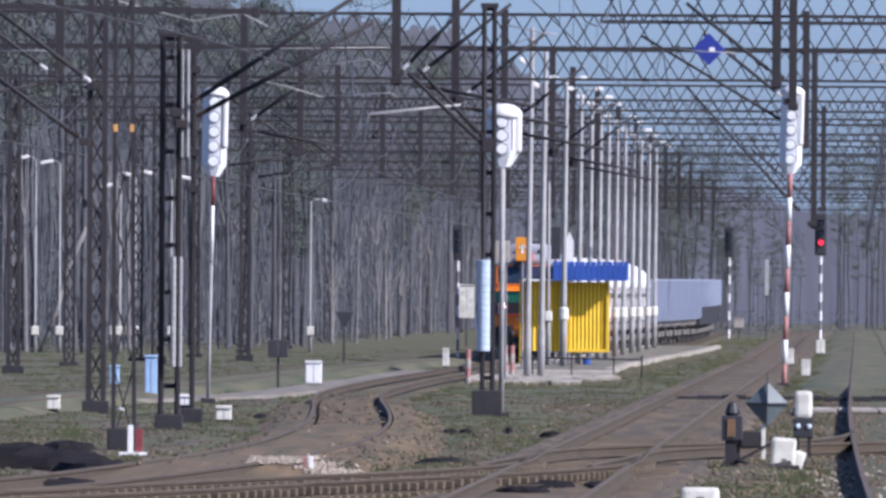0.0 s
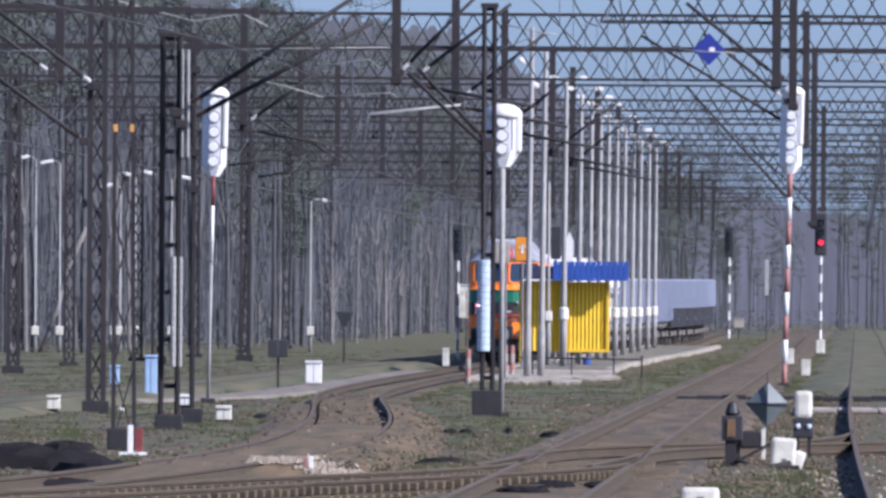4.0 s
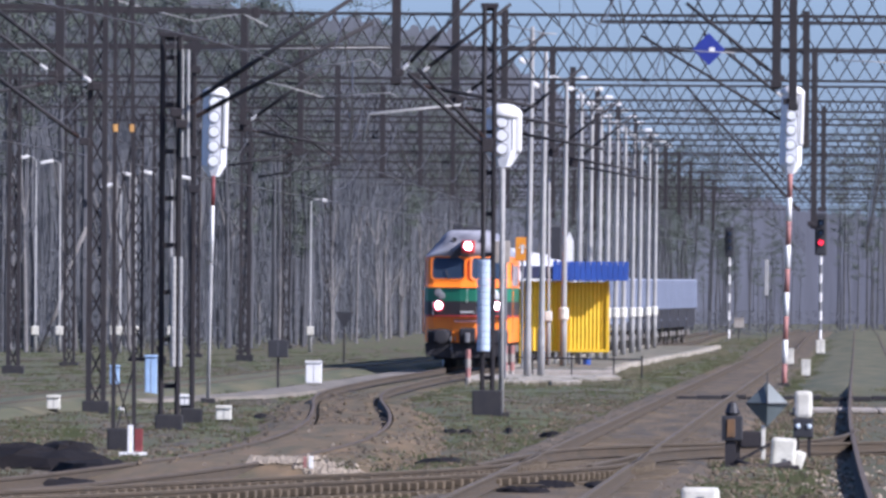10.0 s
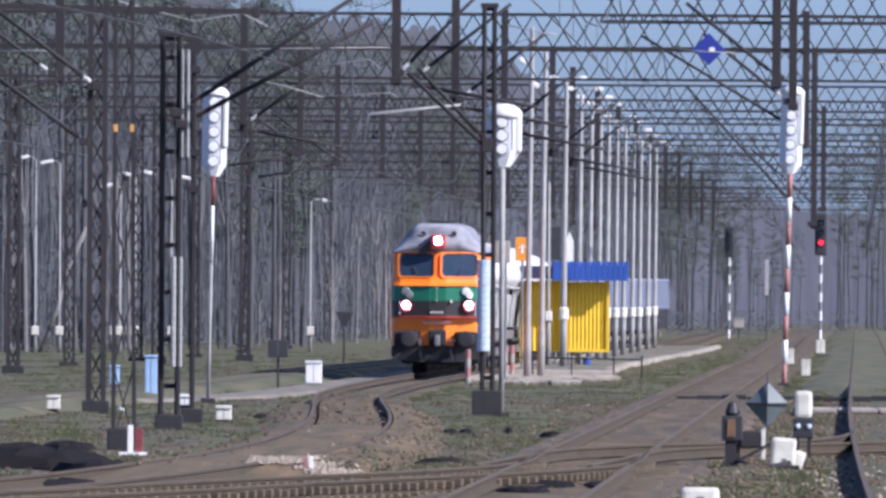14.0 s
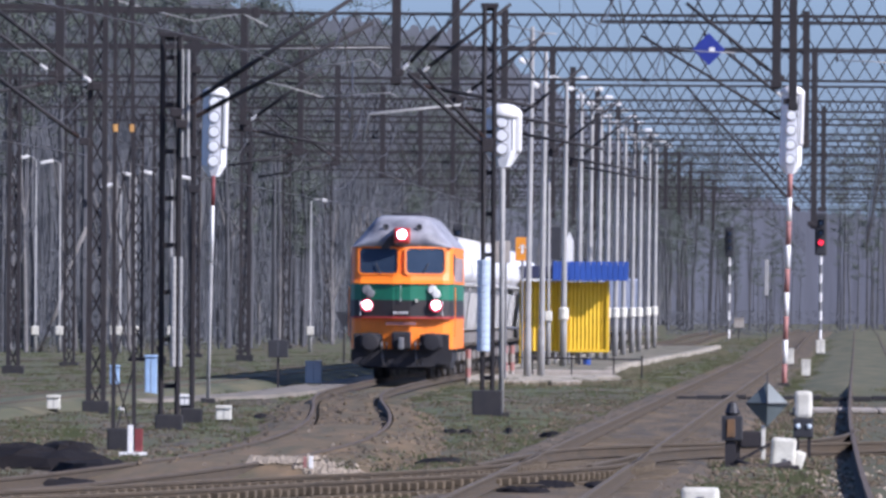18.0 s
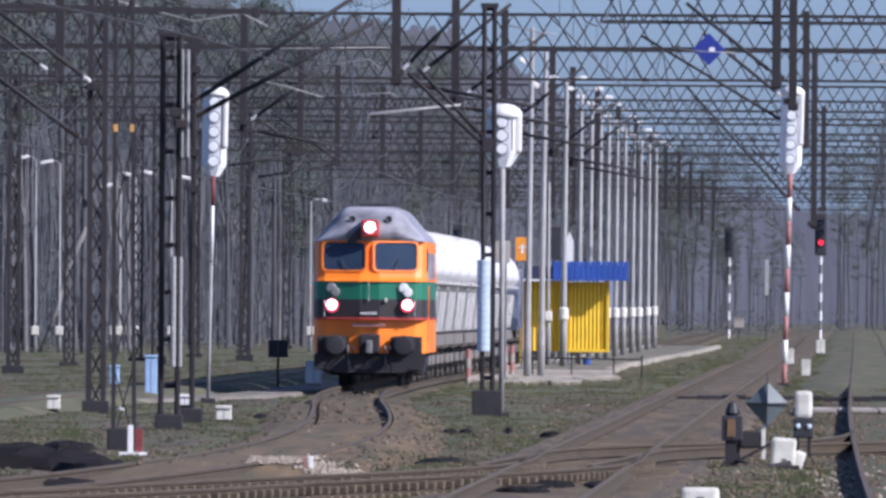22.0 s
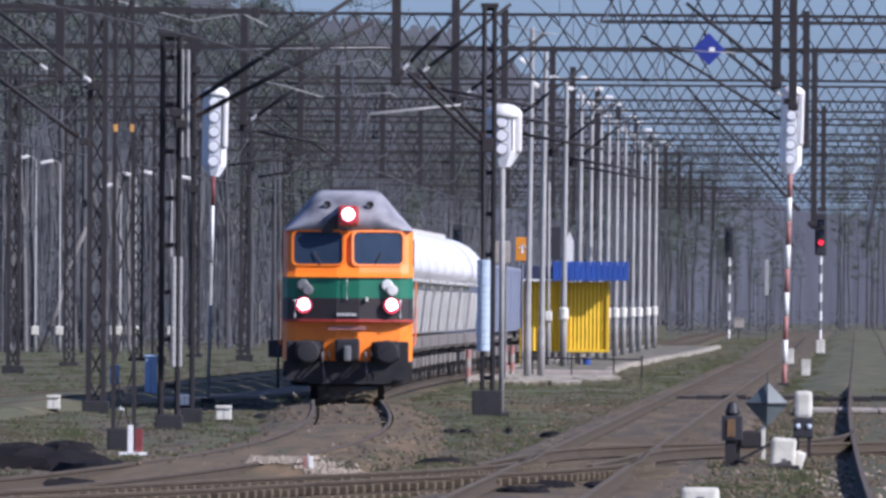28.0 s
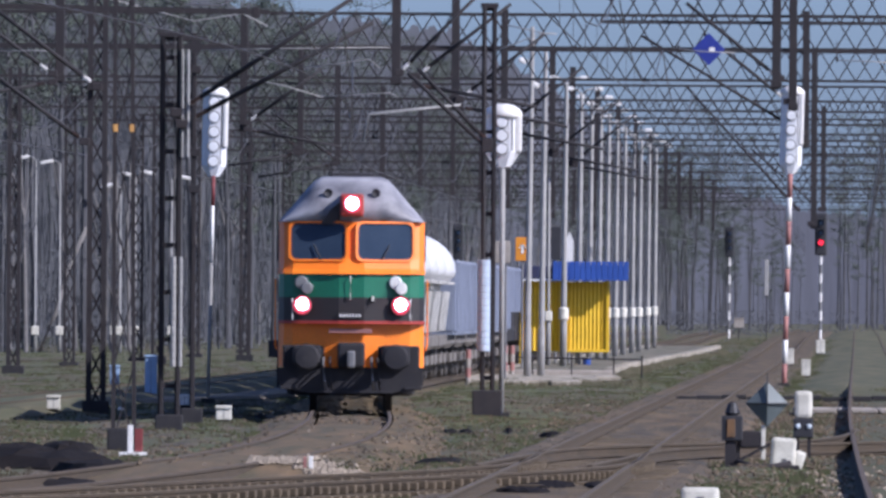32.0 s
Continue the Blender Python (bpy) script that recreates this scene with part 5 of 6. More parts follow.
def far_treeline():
    """The depth of the woods and the end of the line, a glowing sheet with blue haze painted on."""
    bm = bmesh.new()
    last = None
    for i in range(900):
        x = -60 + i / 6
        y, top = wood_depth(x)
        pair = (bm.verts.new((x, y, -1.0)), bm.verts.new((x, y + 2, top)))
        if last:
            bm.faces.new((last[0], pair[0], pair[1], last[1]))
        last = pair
    tagged(link_mesh("backdrop_far_woods", bm, DISTANCE, None), "glowing backdrop of the woods with blue-grey haze painted on", "backdrop", kind="structure")


far_treeline()


def brush(name, label, material, n, seed, spot, high, size):
    """Understorey: a loose mass of small sprays."""
    r = random.Random(seed)
    verts, faces = [], []
    for _ in range(n):
        x, y = spot(r)
        c = Vector((x, y, -0.2 + rise(y) + high * r.random() ** 1.3))
        nn = Vector((r.gauss(0, 1), r.gauss(0, 1), r.gauss(0, 0.5))).normalized()
        t = nn.orthogonal().normalized()
        u = nn.cross(t)
        k = len(verts)
        for q in range(4):
            a = 2 * math.pi * q / 4
            verts.append(tuple(c + (t * math.cos(a) + u * math.sin(a)) * size * r.uniform(0.35, 1.2)))
        faces.append((k, k + 1, k + 2, k + 3))
    me = bpy.data.meshes.new(name)
    me.from_pydata(verts, [], faces)
    me.materials.append(material)
    tagged(new(name, me), label, "undergrowth", kind="stuff")


def stems(name, label, material, n, seed, spot, low, high, long, wide):
    """Thin upright saplings and whips, each a slim three-sided stem."""
    r = random.Random(seed)
    verts, faces = [], []
    for _ in range(n):
        x, y = spot(r)
        h, w = long * r.uniform(0.4, 1.2), wide * r.uniform(0.4, 1.3)
        z = rise(y) - 0.2 + low + (high - low) * r.random() ** 1.2
        dx, dy, a, k = r.gauss(0, 0.05) * h, r.gauss(0, 0.05) * h, r.uniform(0, 6.28), len(verts)
        for q in range(3):
            verts.append((x + w * math.cos(a + q * 2.094), y + w * math.sin(a + q * 2.094), z))
        verts.append((x + dx, y + dy, z + h))
        faces += [(k, k + 1, k + 3), (k + 1, k + 2, k + 3), (k + 2, k, k + 3)]
    me = bpy.data.meshes.new(name)
    me.from_pydata(verts, [], faces)
    me.materials.append(material)
    tagged(new(name, me), label, "undergrowth", kind="stuff")


def behind_edge(r):
    x = r.uniform(-34, 24)
    return x, EDGE(x) + r.uniform(30, 150)


def green_clumps(r):
    while True:
        x, y = behind_edge(r)
        if noise.noise((x * 0.35, y * 0.05, 2.0)) > 0.05:
            return x, y


stems("woodland_saplings", "grey-brown leafless saplings crowded inside the woods", TWIGS, 36000, 51, behind_edge, 0.0, 13.0, 5.0, 0.028)
brush("evergreen_understorey", "dark green young conifers inside the woods", NEEDLES, 60000, 52, green_clumps, 18.0, 0.05)


def along_edge(r):
    x = r.uniform(-26, 18)
    return x, EDGE(x) + r.uniform(-4, 34)


brush("edge_thicket", "grey leafless thicket along the edge of the woods", TWIGS, 22000, 53, along_edge, 5.0, 0.05)
woods("young_far_pines", "young pines closing the far end of the line", PINES, [(k, m @ Matrix.Scale(0.55, 4)) for k, m in closing(22, 33, 1500, 1900, 3.5)])


def line_end(r):
    y = r.uniform(1130, 1420)
    x = r.uniform(0.013, 0.031) * y
    return (x + 9.0 if y < 1300 and abs(x - MAIN(y) - 2.2) < 4.4 else x), y


brush("line_end_thicket", "dark low thicket beside the far line", TWIGS, 12000, 54, line_end, 1.7, 0.06)
leaning = thing("leaning_birch", Matrix.Translation((-18.7, 800, -0.2)) @ pose(0, 0, 0, 0, 20, 0), "pale birch trunk leaning half fallen against the woods", "tree")
part("trunk", piped([(0, 0, -0.3), (0.1, 0, 2.0), (-0.1, 0, 4.0), (0.1, 0, 6.2)], 0.13, 7), BARK_PALE, leaning, "", True)
part("branch", piped([(-0.1, 0, 4.0), (-0.7, 0.2, 5.0), (-0.9, 0.3, 6.0)], 0.04, 5), BARK_PALE, leaning, "", True)


# ---- loose cover: grass tufts, dry stalks, stones ----
def tufts(name, label, material, n, seed, tall, low, high, area):
    r = random.Random(seed)
    verts, faces = [], []
    x0, x1, y0, y1 = area
    while n > 0:
        y = y0 * (y1 / y0) ** r.random()
        x = r.uniform(-0.0285, 0.0285) * y
        p = noise.noise((x * 0.30, y * 0.035, seed))
        if not low < p < high or near_track(x, y) < 1.25 or (y < 420 and abs(x - TRAIN_LINE(y)) < 2.0 and r.random() < 0.85) or not x0 < x < x1:
            n -= 0.2
            continue
        n -= 1
        z = surface(x, y) - 0.02
        for _ in range(7):
            a, h = r.uniform(0, 6.28), tall * r.uniform(0.4, 1.1)
            bx, by = x + r.gauss(0, 0.12), y + r.gauss(0, 0.12)
            w = 0.022
            k = len(verts)
            verts += [(bx - w, by, z), (bx + w, by, z), (bx + r.gauss(0, 0.4) * h, by + r.gauss(0, 0.3) * h, z + h)]
            faces.append((k, k + 1, k + 2))
    me = bpy.data.meshes.new(name)
    me.from_pydata(verts, [], faces)
    me.materials.append(material)
    tagged(new(name, me), label, "grass", kind="stuff")


tufts("grass", "thin green spring grass between the tracks", GRASS_BLADE, 17000, 3, 0.06, -0.2, 1.0, (-20, 20, 188, 860))
tufts("verge_grass", "short green grass beside the main lines", GRASS_BLADE, 5000, 13, 0.08, -1.0, 1.0, (6.5, 30, 440, 1000))
tufts("rank_grass", "rank yellow-green grass over the far main line", STALKS, 2600, 14, 0.16, -0.15, 1.0, (11, 34, 455, 1050))
tufts("far_turf", "green turf over the far main line", GRASS_BLADE, 4200, 15, 0.13, -1.0, 0.25, (11, 34, 455, 1050))
tufts("dry_grass", "dry brown stalks and weeds between the tracks", DRY_BLADE, 3500, 4, 0.08, -0.3, 0.6, (-20, 20, 188, 700))


def platform_verge():
    """Dry stalks and turf along the foot of the platform."""
    r = random.Random(71)
    verts, faces = [], []
    for i in range(5200):
        if i % 5:
            y = 556 + 304 * r.random() ** 1.6
            x = PLAT(y) + 1.9 + abs(r.gauss(0, 0.22))
        else:
            y, x = r.uniform(490, 522), r.uniform(0.4, 6.0)
        h = r.uniform(0.06, 0.26) * (1.0 if y > 550 else 0.7)
        z, k = height(x, y) - 0.02, len(verts)
        verts += [(x - 0.03, y, z), (x + 0.03, y, z), (x + r.gauss(0, 0.3) * h, y + r.gauss(0, 0.3) * h, z + h)]
        faces.append((k, k + 1, k + 2))
    me = bpy.data.meshes.new("platform_verge")
    me.from_pydata(verts, [], faces)
    me.materials.append(STALKS)
    tagged(new("platform_verge", me), "dry tan grass along the foot of the platform", "grass", kind="stuff")


platform_verge()


def stones(name, label, material, n, seed, pick, size):
    r = random.Random(seed)
    verts, faces = [], []
    base = [(1, 0, 0), (0, 1, 0), (-1, 0, 0), (0, -1, 0), (0, 0, 1), (0, 0, -0.6)]
    tri = [(0, 1, 4), (1, 2, 4), (2, 3, 4), (3, 0, 4), (1, 0, 5), (2, 1, 5), (3, 2, 5), (0, 3, 5)]
    for _ in range(n):
        x, y = pick(r)
        z = surface(x, y) + 0.01
        s = size * r.uniform(0.5, 1.6)
        a = r.uniform(0, 6.28)
        k = len(verts)
        for bx, by, bz in base:
            q = s * r.uniform(0.7, 1.25)
            verts.append((x + q * (bx * math.cos(a) - by * math.sin(a)), y + q * (bx * math.sin(a) + by * math.cos(a)), z + q * bz * 0.75))
        faces += [tuple(k + i for i in f) for f in tri]
    me = bpy.data.meshes.new(name)
    me.from_pydata(verts, [], faces)
    me.materials.append(material)
    tagged(new(name, me), label, "stones", kind="stuff")


def clods(name, label, material, n, seed, y0, y1, low, high, wide, tall):
    """Uneven lumps of soil and turf, in drifts."""
    r = random.Random(seed)
    verts, faces = [], []
    while n > 0:
        y = y0 * (y1 / y0) ** r.random()
        x = r.uniform(-0.0285, 0.0285) * y
        p = noise.noise((x * 0.4, y * 0.05, seed))
        near = near_track(x, y)
        n -= 0.1
        if not low < p < high or abs(near - 0.7535) < 0.16 or (y > 545 and abs(x - PLAT(min(y, 860))) < 2.3):
            continue
        if material is CLOD_GREEN and y < 420 and abs(x - TRAIN_LINE(y)) < 1.9:
            continue
        n -= 0.9
        z = surface(x, y) - 0.015
        w, d, h = wide * r.uniform(0.4, 1.5), wide * r.uniform(0.8, 2.5), tall * r.uniform(0.4, 1.4) * (0.7 if near < 1.2 else 1.0)
        k = len(verts)
        turn = r.uniform(0, 1)
        for f, g in ((1.0, 0.0), (0.6, 0.75)):
            for i in range(6):
                a = 1.0472 * (i + turn)
                verts.append((x + w * f * math.cos(a) * r.uniform(0.7, 1.2), y + d * f * math.sin(a) * r.uniform(0.7, 1.2), z + h * g * r.uniform(0.6, 1.2)))
        verts.append((x, y, z + h))
        for i in range(6):
            j = (i + 1) % 6
            faces += [(k + i, k + j, k + 6 + j, k + 6 + i), (k + 6 + i, k + 6 + j, k + 12)]
    me = bpy.data.meshes.new(name)
    me.from_pydata(verts, [], faces)
    me.materials.append(material)
    tagged(new(name, me), label, "soil", kind="stuff")


clods("soil_clods", "dark crumbly soil lying uneven about the yard", CLOD_EARTH, 1500, 91, 188, 560, -0.6, 0.0, 0.13, 0.04)
clods("turf_clods", "low mossy turf and weeds about the yard", CLOD_GREEN, 2200, 92, 188, 620, 0.0, 0.8, 0.22, 0.035)
clods("gravel_clods", "tan gravel heaps along the tracks", STONE, 3500, 93, 188, 460, -0.05, 0.8, 0.07, 0.045)


def main_side(r):
    y = r.uniform(190, 420)
    return MAIN(y) + r.gauss(0.8, 2.0), y


def left_heap(r):
    y = r.gauss(233, 2.2)
    return -0.0075 * y + r.uniform(-0.85, 0.95), y


def anywhere(r):
    y = r.uniform(188, 420)
    return r.uniform(-0.028, 0.028) * y, y


stones("ballast_stones", "loose brown ballast stones beside the rails", STONE, 9000, 6, main_side, 0.036)
stones("pale_stones", "pale scattered stones in the gravel", STONE_PALE, 700, 7, main_side, 0.035)
stones("stone_heap", "low heap of pale stones between the tracks", STONE_PALE, 1500, 8, left_heap, 0.042)
stones("scattered_stones", "scattered stones on the yard", STONE, 600, 9, anywhere, 0.04)


def near_corner(r):
    y = r.uniform(200, 245)
    return 0.0195 * y + r.uniform(0.3, 1.8), y


stones("corner_stones", "pale broken stones beside the point gear", STONE_PALE, 110, 17, near_corner, 0.04)


def weeds(x, y, n, seed):
    """A standing clump of dark weeds."""
    r = random.Random(seed)
    verts, faces = [], []
    for _ in range(n):
        bx, by, h = x + r.gauss(0, 0.14), y + r.gauss(0, 0.8), r.uniform(0.06, 0.2)
        z = height(bx, by) - 0.02
        lean = r.gauss(0, 0.3) * h
        k = len(verts)
        verts += [(bx - 0.015, by, z), (bx + 0.015, by, z), (bx + lean + 0.03, by, z + h * 0.6), (bx + lean * 1.6, by, z + h), (bx + lean - 0.03, by, z + h * 0.6)]
        faces.append((k, k + 1, k + 2, k + 3, k + 4))
    me = bpy.data.meshes.new("weed_clump")
    me.from_pydata(verts, [], faces)
    me.materials.append(GRASS_BLADE)
    tagged(new("weed_clump", me), "standing clump of dark green weeds", "weeds", "weed clumps", "stuff")


for i, (wx, wy) in enumerate(((4.75, 228), (5.3, 240), (-0.6, 262), (2.6, 300), (-6.4, 300), (-3.2, 300))):
    weeds(wx, wy, 45, 80 + i)


# ---- the freight train ----
def bogie(parent, y, wheels, r, base, gear=UNDERSIDE):
    for i in range(wheels):
        wy = y + (i - (wheels - 1) / 2) * base
        for s in (-0.75, 0.75):
            w = part("wheel", turned([(0.05, -0.07), (r, -0.065), (r, 0.05), (r + 0.03, 0.055), (r + 0.03, 0.07), (0.05, 0.07)], 20,
                                     Matrix.Translation((s, wy, r)) @ pose(0, 0, 0, 0, 90 if s < 0 else -90, 0)), gear, parent)
            part("hub", turned([(0.13, 0.0), (0.11, 0.1), (0.05, 0.12)], 10, Matrix.Translation((s * 1.08, wy, r)) @ pose(0, 0, 0, 0, -90 if s < 0 else 90, 0)), gear, w)
    for s in (-1, 1):
        part("bogie_frame", boxed((s * 1.02, y, r + 0.12), (0.14, base * (wheels - 1) + 1.1, 0.26), 0.03), gear, parent)


ROOF_ARC = [(-1.44, 3.73), (-1.37, 3.83), (-1.12, 4.11), (-0.86, 4.42), (-0.73, 4.56), (-0.58, 4.63), (0.58, 4.63), (0.73, 4.56), (0.86, 4.42), (1.12, 4.11), (1.37, 3.83), (1.44, 3.73)]


def locomotive():
    """A six-axle diesel: the cab's V-shaped front at y = 0, the body behind it."""
    t = thing("diesel_locomotive", Matrix(), "orange diesel locomotive with green band, grey roof and lit headlights", "locomotive")

    def nose_band(name, z0, z1, lean0, lean1, material, words, half=1.435, out=0.0):
        """One level of the cab's front: two faces that meet in a blunt V, running back along the sides."""
        bm = bmesh.new()
        rows = []
        for z, lean in ((z0, lean0), (z1, lean1)):
            pts = [(-half, 17.0), (-half, 0.62 + lean), (-half + 0.10, 0.40 + lean), (-half + 0.28, 0.26 + lean), (-0.25, 0.03 + lean), (0.25, 0.03 + lean),
                   (half - 0.28, 0.26 + lean), (half - 0.10, 0.40 + lean), (half, 0.62 + lean), (half, 17.0)]
            rows.append([bm.verts.new((x * (1 + out), y - out * 2, z)) for x, y in pts])
        n = len(rows[0])
        for i in range(n):
            bm.faces.new((rows[0][i], rows[0][(i + 1) % n], rows[1][(i + 1) % n], rows[1][i]))
        bm.faces.new(rows[0][::-1])
        bm.faces.new(rows[1])
        return part(name, bm, material, t, words)

    nose_band("lower_panel", 0.86, 1.72, 0.20, 0.20, ORANGE, "orange lower nose panel")
    nose_band("red_stripe", 1.72, 1.775, 0.0, 0.0, RED_BAND, "thin red stripe", out=0.012)
    nose_band("dark_band", 1.775, 2.24, 0.0, 0.0, DARK_BAND, "blackish band with headlights")
    nose_band("green_band", 2.24, 2.70, 0.0, 0.02, GREEN, "green painted band")
    nose_band("waist_ledge", 2.70, 2.80, -0.02, 0.07, ORANGE, "orange rounded ledge", out=0.008)
    nose_band("sill_panel", 2.80, 3.00, 0.10, 0.19, ORANGE, "orange panel under the windscreens")
    cab = nose_band("window_level", 3.00, 3.73, 0.20, 0.42, ORANGE, "orange cab front between the windscreens")
    # windscreens: a raised frame with a set-back dark pane, leaning with the front
    for s in (-1, 1):
        x0, x1 = 0.125, 1.20
        outline = []
        rr = 0.12
        for cx, cz, a0 in ((x1 - rr, 3.70 - rr, 0), (x0 + rr, 3.70 - rr, 90), (x0 + rr, 2.99 + rr, 180), (x1 - rr, 2.99 + rr, 270)):
            for k in range(5):
                a = radians(a0 + 22.5 * k)
                outline.append((cx + rr * math.cos(a), cz + rr * math.sin(a)))

        def on_front(x, z, off):
            lean = 0.20 + (z - 3.0) / 0.66 * 0.20
            slope = 0.03 + (abs(x) - 0.25) / 0.905 * 0.23
            return (s * x, slope + lean - off, z)

        bm = bmesh.new()
        ox, oz = (x0 + x1) / 2, 3.345
        inner = [bm.verts.new(on_front(x, z, 0.012)) for x, z in outline]
        bm.faces.new(inner)
        back = [bm.verts.new(on_front(x, z, -0.03)) for x, z in outline]
        bm.faces.new(back[::-1])
        for i in range(len(inner)):
            j = (i + 1) % len(inner)
            bm.faces.new((inner[i], inner[j], back[j], back[i]))
        part("windscreen", bm, GLASS_DARK, cab, "dark tinted windscreen")
        bm = bmesh.new()
        grow = [(ox + (x - ox) * 1.09, oz + (z - oz) * 1.12) for x, z in outline]
        loops = [[bm.verts.new(on_front(x, z, off)) for x, z in pts] for pts, off in ((grow, -0.03), (grow, 0.05), (outline, 0.05), (outline, -0.01))]
        for a, b in zip(loops, loops[1:]):
            for i in range(len(a)):
                j = (i + 1) % len(a)
                bm.faces.new((a[i], a[j], b[j], b[i]))
        part("windscreen_frame", bm, ORANGE, cab, "orange rounded windscreen frame")
        part("wiper", bar(bmesh.new(), on_front(0.6, 2.98, 0.06), on_front(0.75, 3.28, 0.05), 0.02), BLACK, cab)
        part("side_window", boxed((s * 1.44, 1.6, 3.25), (0.03, 0.8, 0.6), 0.04), GLASS_DARK, cab)
        # grey dome above the windscreens
    roof = extruded(ROOF_ARC, 1.5, 17.0)
    part("roof", roof, ROOF_GREY, t, "sooty grey arched roof")
    dome = bmesh.new()
    loops = []
    for k in range(7):
        s = k / 6
        y = 0.42 + 1.09 * s ** 1.6
        f = math.sin(s * math.pi / 2)
        loops.append([dome.verts.new((x * (0.965 + 0.035 * f), y + 0.25 * (abs(x) / 1.44) ** 2 * (1 - s), 3.725 + (z - 3.725) * (0.10 + 0.90 * f))) for x, z in ROOF_ARC])
    for a, b in zip(loops, loops[1:]):
        for i in range(len(a) - 1):
            dome.faces.new((a[i], a[i + 1], b[i + 1], b[i]))
    dome.faces.new(loops[0])
    dome.faces.new(loops[-1])
    part("cab_dome", dome, ROOF_GREY, t, "rounded grey cab dome", True)
    top = part("top_lamp_housing", boxed((0, 0.40, 4.06), (0.46, 0.60, 0.44), 0.06), RED_BAND, t, "dark red square top lamp housing")
    # ring added for the lamp's red halo
    part("reflector", facing([(0.185, 0), (0.18, 0.02), (0.1, 0.02)], 0, 0.10, 4.08, 10), LIGHT_HALO, top, "red glow round the headlight painted as a ring")
    part("lamp", facing([(0.13, 0), (0.115, 0.03), (0.03, 0.05)], 0, 0.075, 4.09, 18), LIGHT_WHITE, top, "lit white headlight")
    part("soot_cowl", extruded([(-0.62, 3.68), (-0.42, 3.98), (-0.24, 4.12), (-0.24, 3.68)], 0.42, 0.7), DARK_BAND, t, "sooty black cowl beside the top lamp")
    for s in (-1, 1):
        lamp = part("headlight_ring", facing([(0.19, -0.06), (0.19, 0.06), (0.17, 0.08)], s * 0.97, 0.14, 2.08, 18), DARK_BAND, t)
        # same painted halo round each lower headlight
        part("reflector", facing([(0.18, 0), (0.175, 0.02), (0.1, 0.02)], s * 0.97, 0.055, 2.08, 18), LIGHT_HALO, lamp, "red glow round the headlight painted as a ring")
        part("lamp", facing([(0.125, 0), (0.11, 0.03), (0.03, 0.05)], s * 0.97, 0.04, 2.10, 18), LIGHT_WHITE, lamp, "lit white headlight")
        paint = WHITE if s > 0 else STEEL_GREY
        case = part("marker_lamp", facing([(0.13, -0.12), (0.13, 0.02), (0.11, 0.035), (0.04, 0.036)], s * 0.93 - 0.06, 0.13, 2.53, 16), paint, t, "white marker lamp case" if s > 0 else "grey marker lamp case")
        part("lamp_cover", facing([(0.12, -0.12), (0.12, 0.05), (0.10, 0.06), (0.04, 0.062)], s * 0.93 + 0.05, 0.10, 2.42, 16), paint, case)
        part("horn", facing([(0.03, -0.3), (0.035, -0.1), (0.085, 0.0), (0.08, 0.02), (0.03, 0.0)], s * 0.47, 0.62, 4.30, 12), BLACK, t)
        part("handrail", piped([(s * 1.16, 0.12, 1.80), (s * 1.16, 0.08, 1.84), (s * 1.16, 0.08, 2.16), (s * 1.16, 0.12, 2.2)], 0.016, 6), WHITE, t, "white handrail")
        b = part("buffer_case", facing([(0.14, -0.5), (0.14, 0.1), (0.10, 0.12), (0.10, 0.3)], s * 0.875, -0.0, 1.06, 16), UNDERSIDE, t)
        part("buffer_head", facing([(0.25, 0), (0.26, 0.03), (0.22, 0.06), (0.1, 0.07)], s * 0.875, -0.30, 1.06, 22), UNDERSIDE, b, "dark round buffer head")
        part("steps", boxed((s * 1.22, 0.35, 0.45), (0.34, 0.3, 0.06), 0.01), UNDERSIDE, t)
        part("side_handrail", piped([(s * 1.47, 0.95, 1.2), (s * 1.50, 0.95, 1.3), (s * 1.50, 0.95, 2.6)], 0.018, 6), ORANGE, t)
    part("roof_hatch", boxed((-0.06, 0.98, 4.45), (0.30, 0.2, 0.06), 0.02, pose(0, 0, 0, 32, 0, 0)), BLACK, t)
    part("roof_vent", boxed((0.62, 0.62, 3.80), (0.16, 0.16, 0.12), 0.03), BLACK, t)
    part("centre_rail", piped([(-0.02, 0.0, 2.2), (-0.02, -0.03, 2.24), (-0.02, -0.03, 2.62), (-0.02, 0.0, 2.66)], 0.014, 6), WHITE_DIRTY, t)
    part("socket", boxed((0.42, 0.02, 2.22), (0.06, 0.1, 0.1), 0.01), WHITE_DIRTY, t)
    plate = part("number_plate", boxed((-0.02, 0.01, 1.88), (0.46, 0.04, 0.10), 0.01), DARK_BAND, t)
    for i in range(7):
        part("plate_bar", boxed((-0.21 + i * 0.062, -0.012, 1.88), (0.04, 0.01, 0.055), 0), WHITE, plate)
    badge = part("badge_plate", boxed((-0.02, 0.12, 1.58), (0.85, 0.03, 0.09), 0.01), RED_FADED, t, "faded badge plate")
    part("buffer_beam", boxed((0, 0.45, 1.03), (2.7, 0.3, 0.52), 0.04), UNDERSIDE, t)
    for i, (x, w, h) in enumerate(((-0.875, 0.56, 0.40), (0.0, 0.54, 0.50), (0.875, 0.56, 0.40))):
        part("buffer_recess", boxed((x, 0.22, 1.10), (w, 0.34, h), 0.06), UNDERSIDE, t)
    part("coupling", boxed((0, -0.1, 1.02), (0.16, 0.6, 0.34), 0.04), STEEL_GREY, t, "steel coupling hook")
    for i, x in enumerate((-0.55, -0.42, 0.40, 0.52)):
        part("brake_hose", piped([(x, 0.15, 1.05), (x, -0.1, 0.95), (x + 0.03, -0.12, 0.6), (x + 0.06, 0.05, 0.42)], 0.028, 6), UNDERSIDE if i % 2 else STEEL_GREY, t)
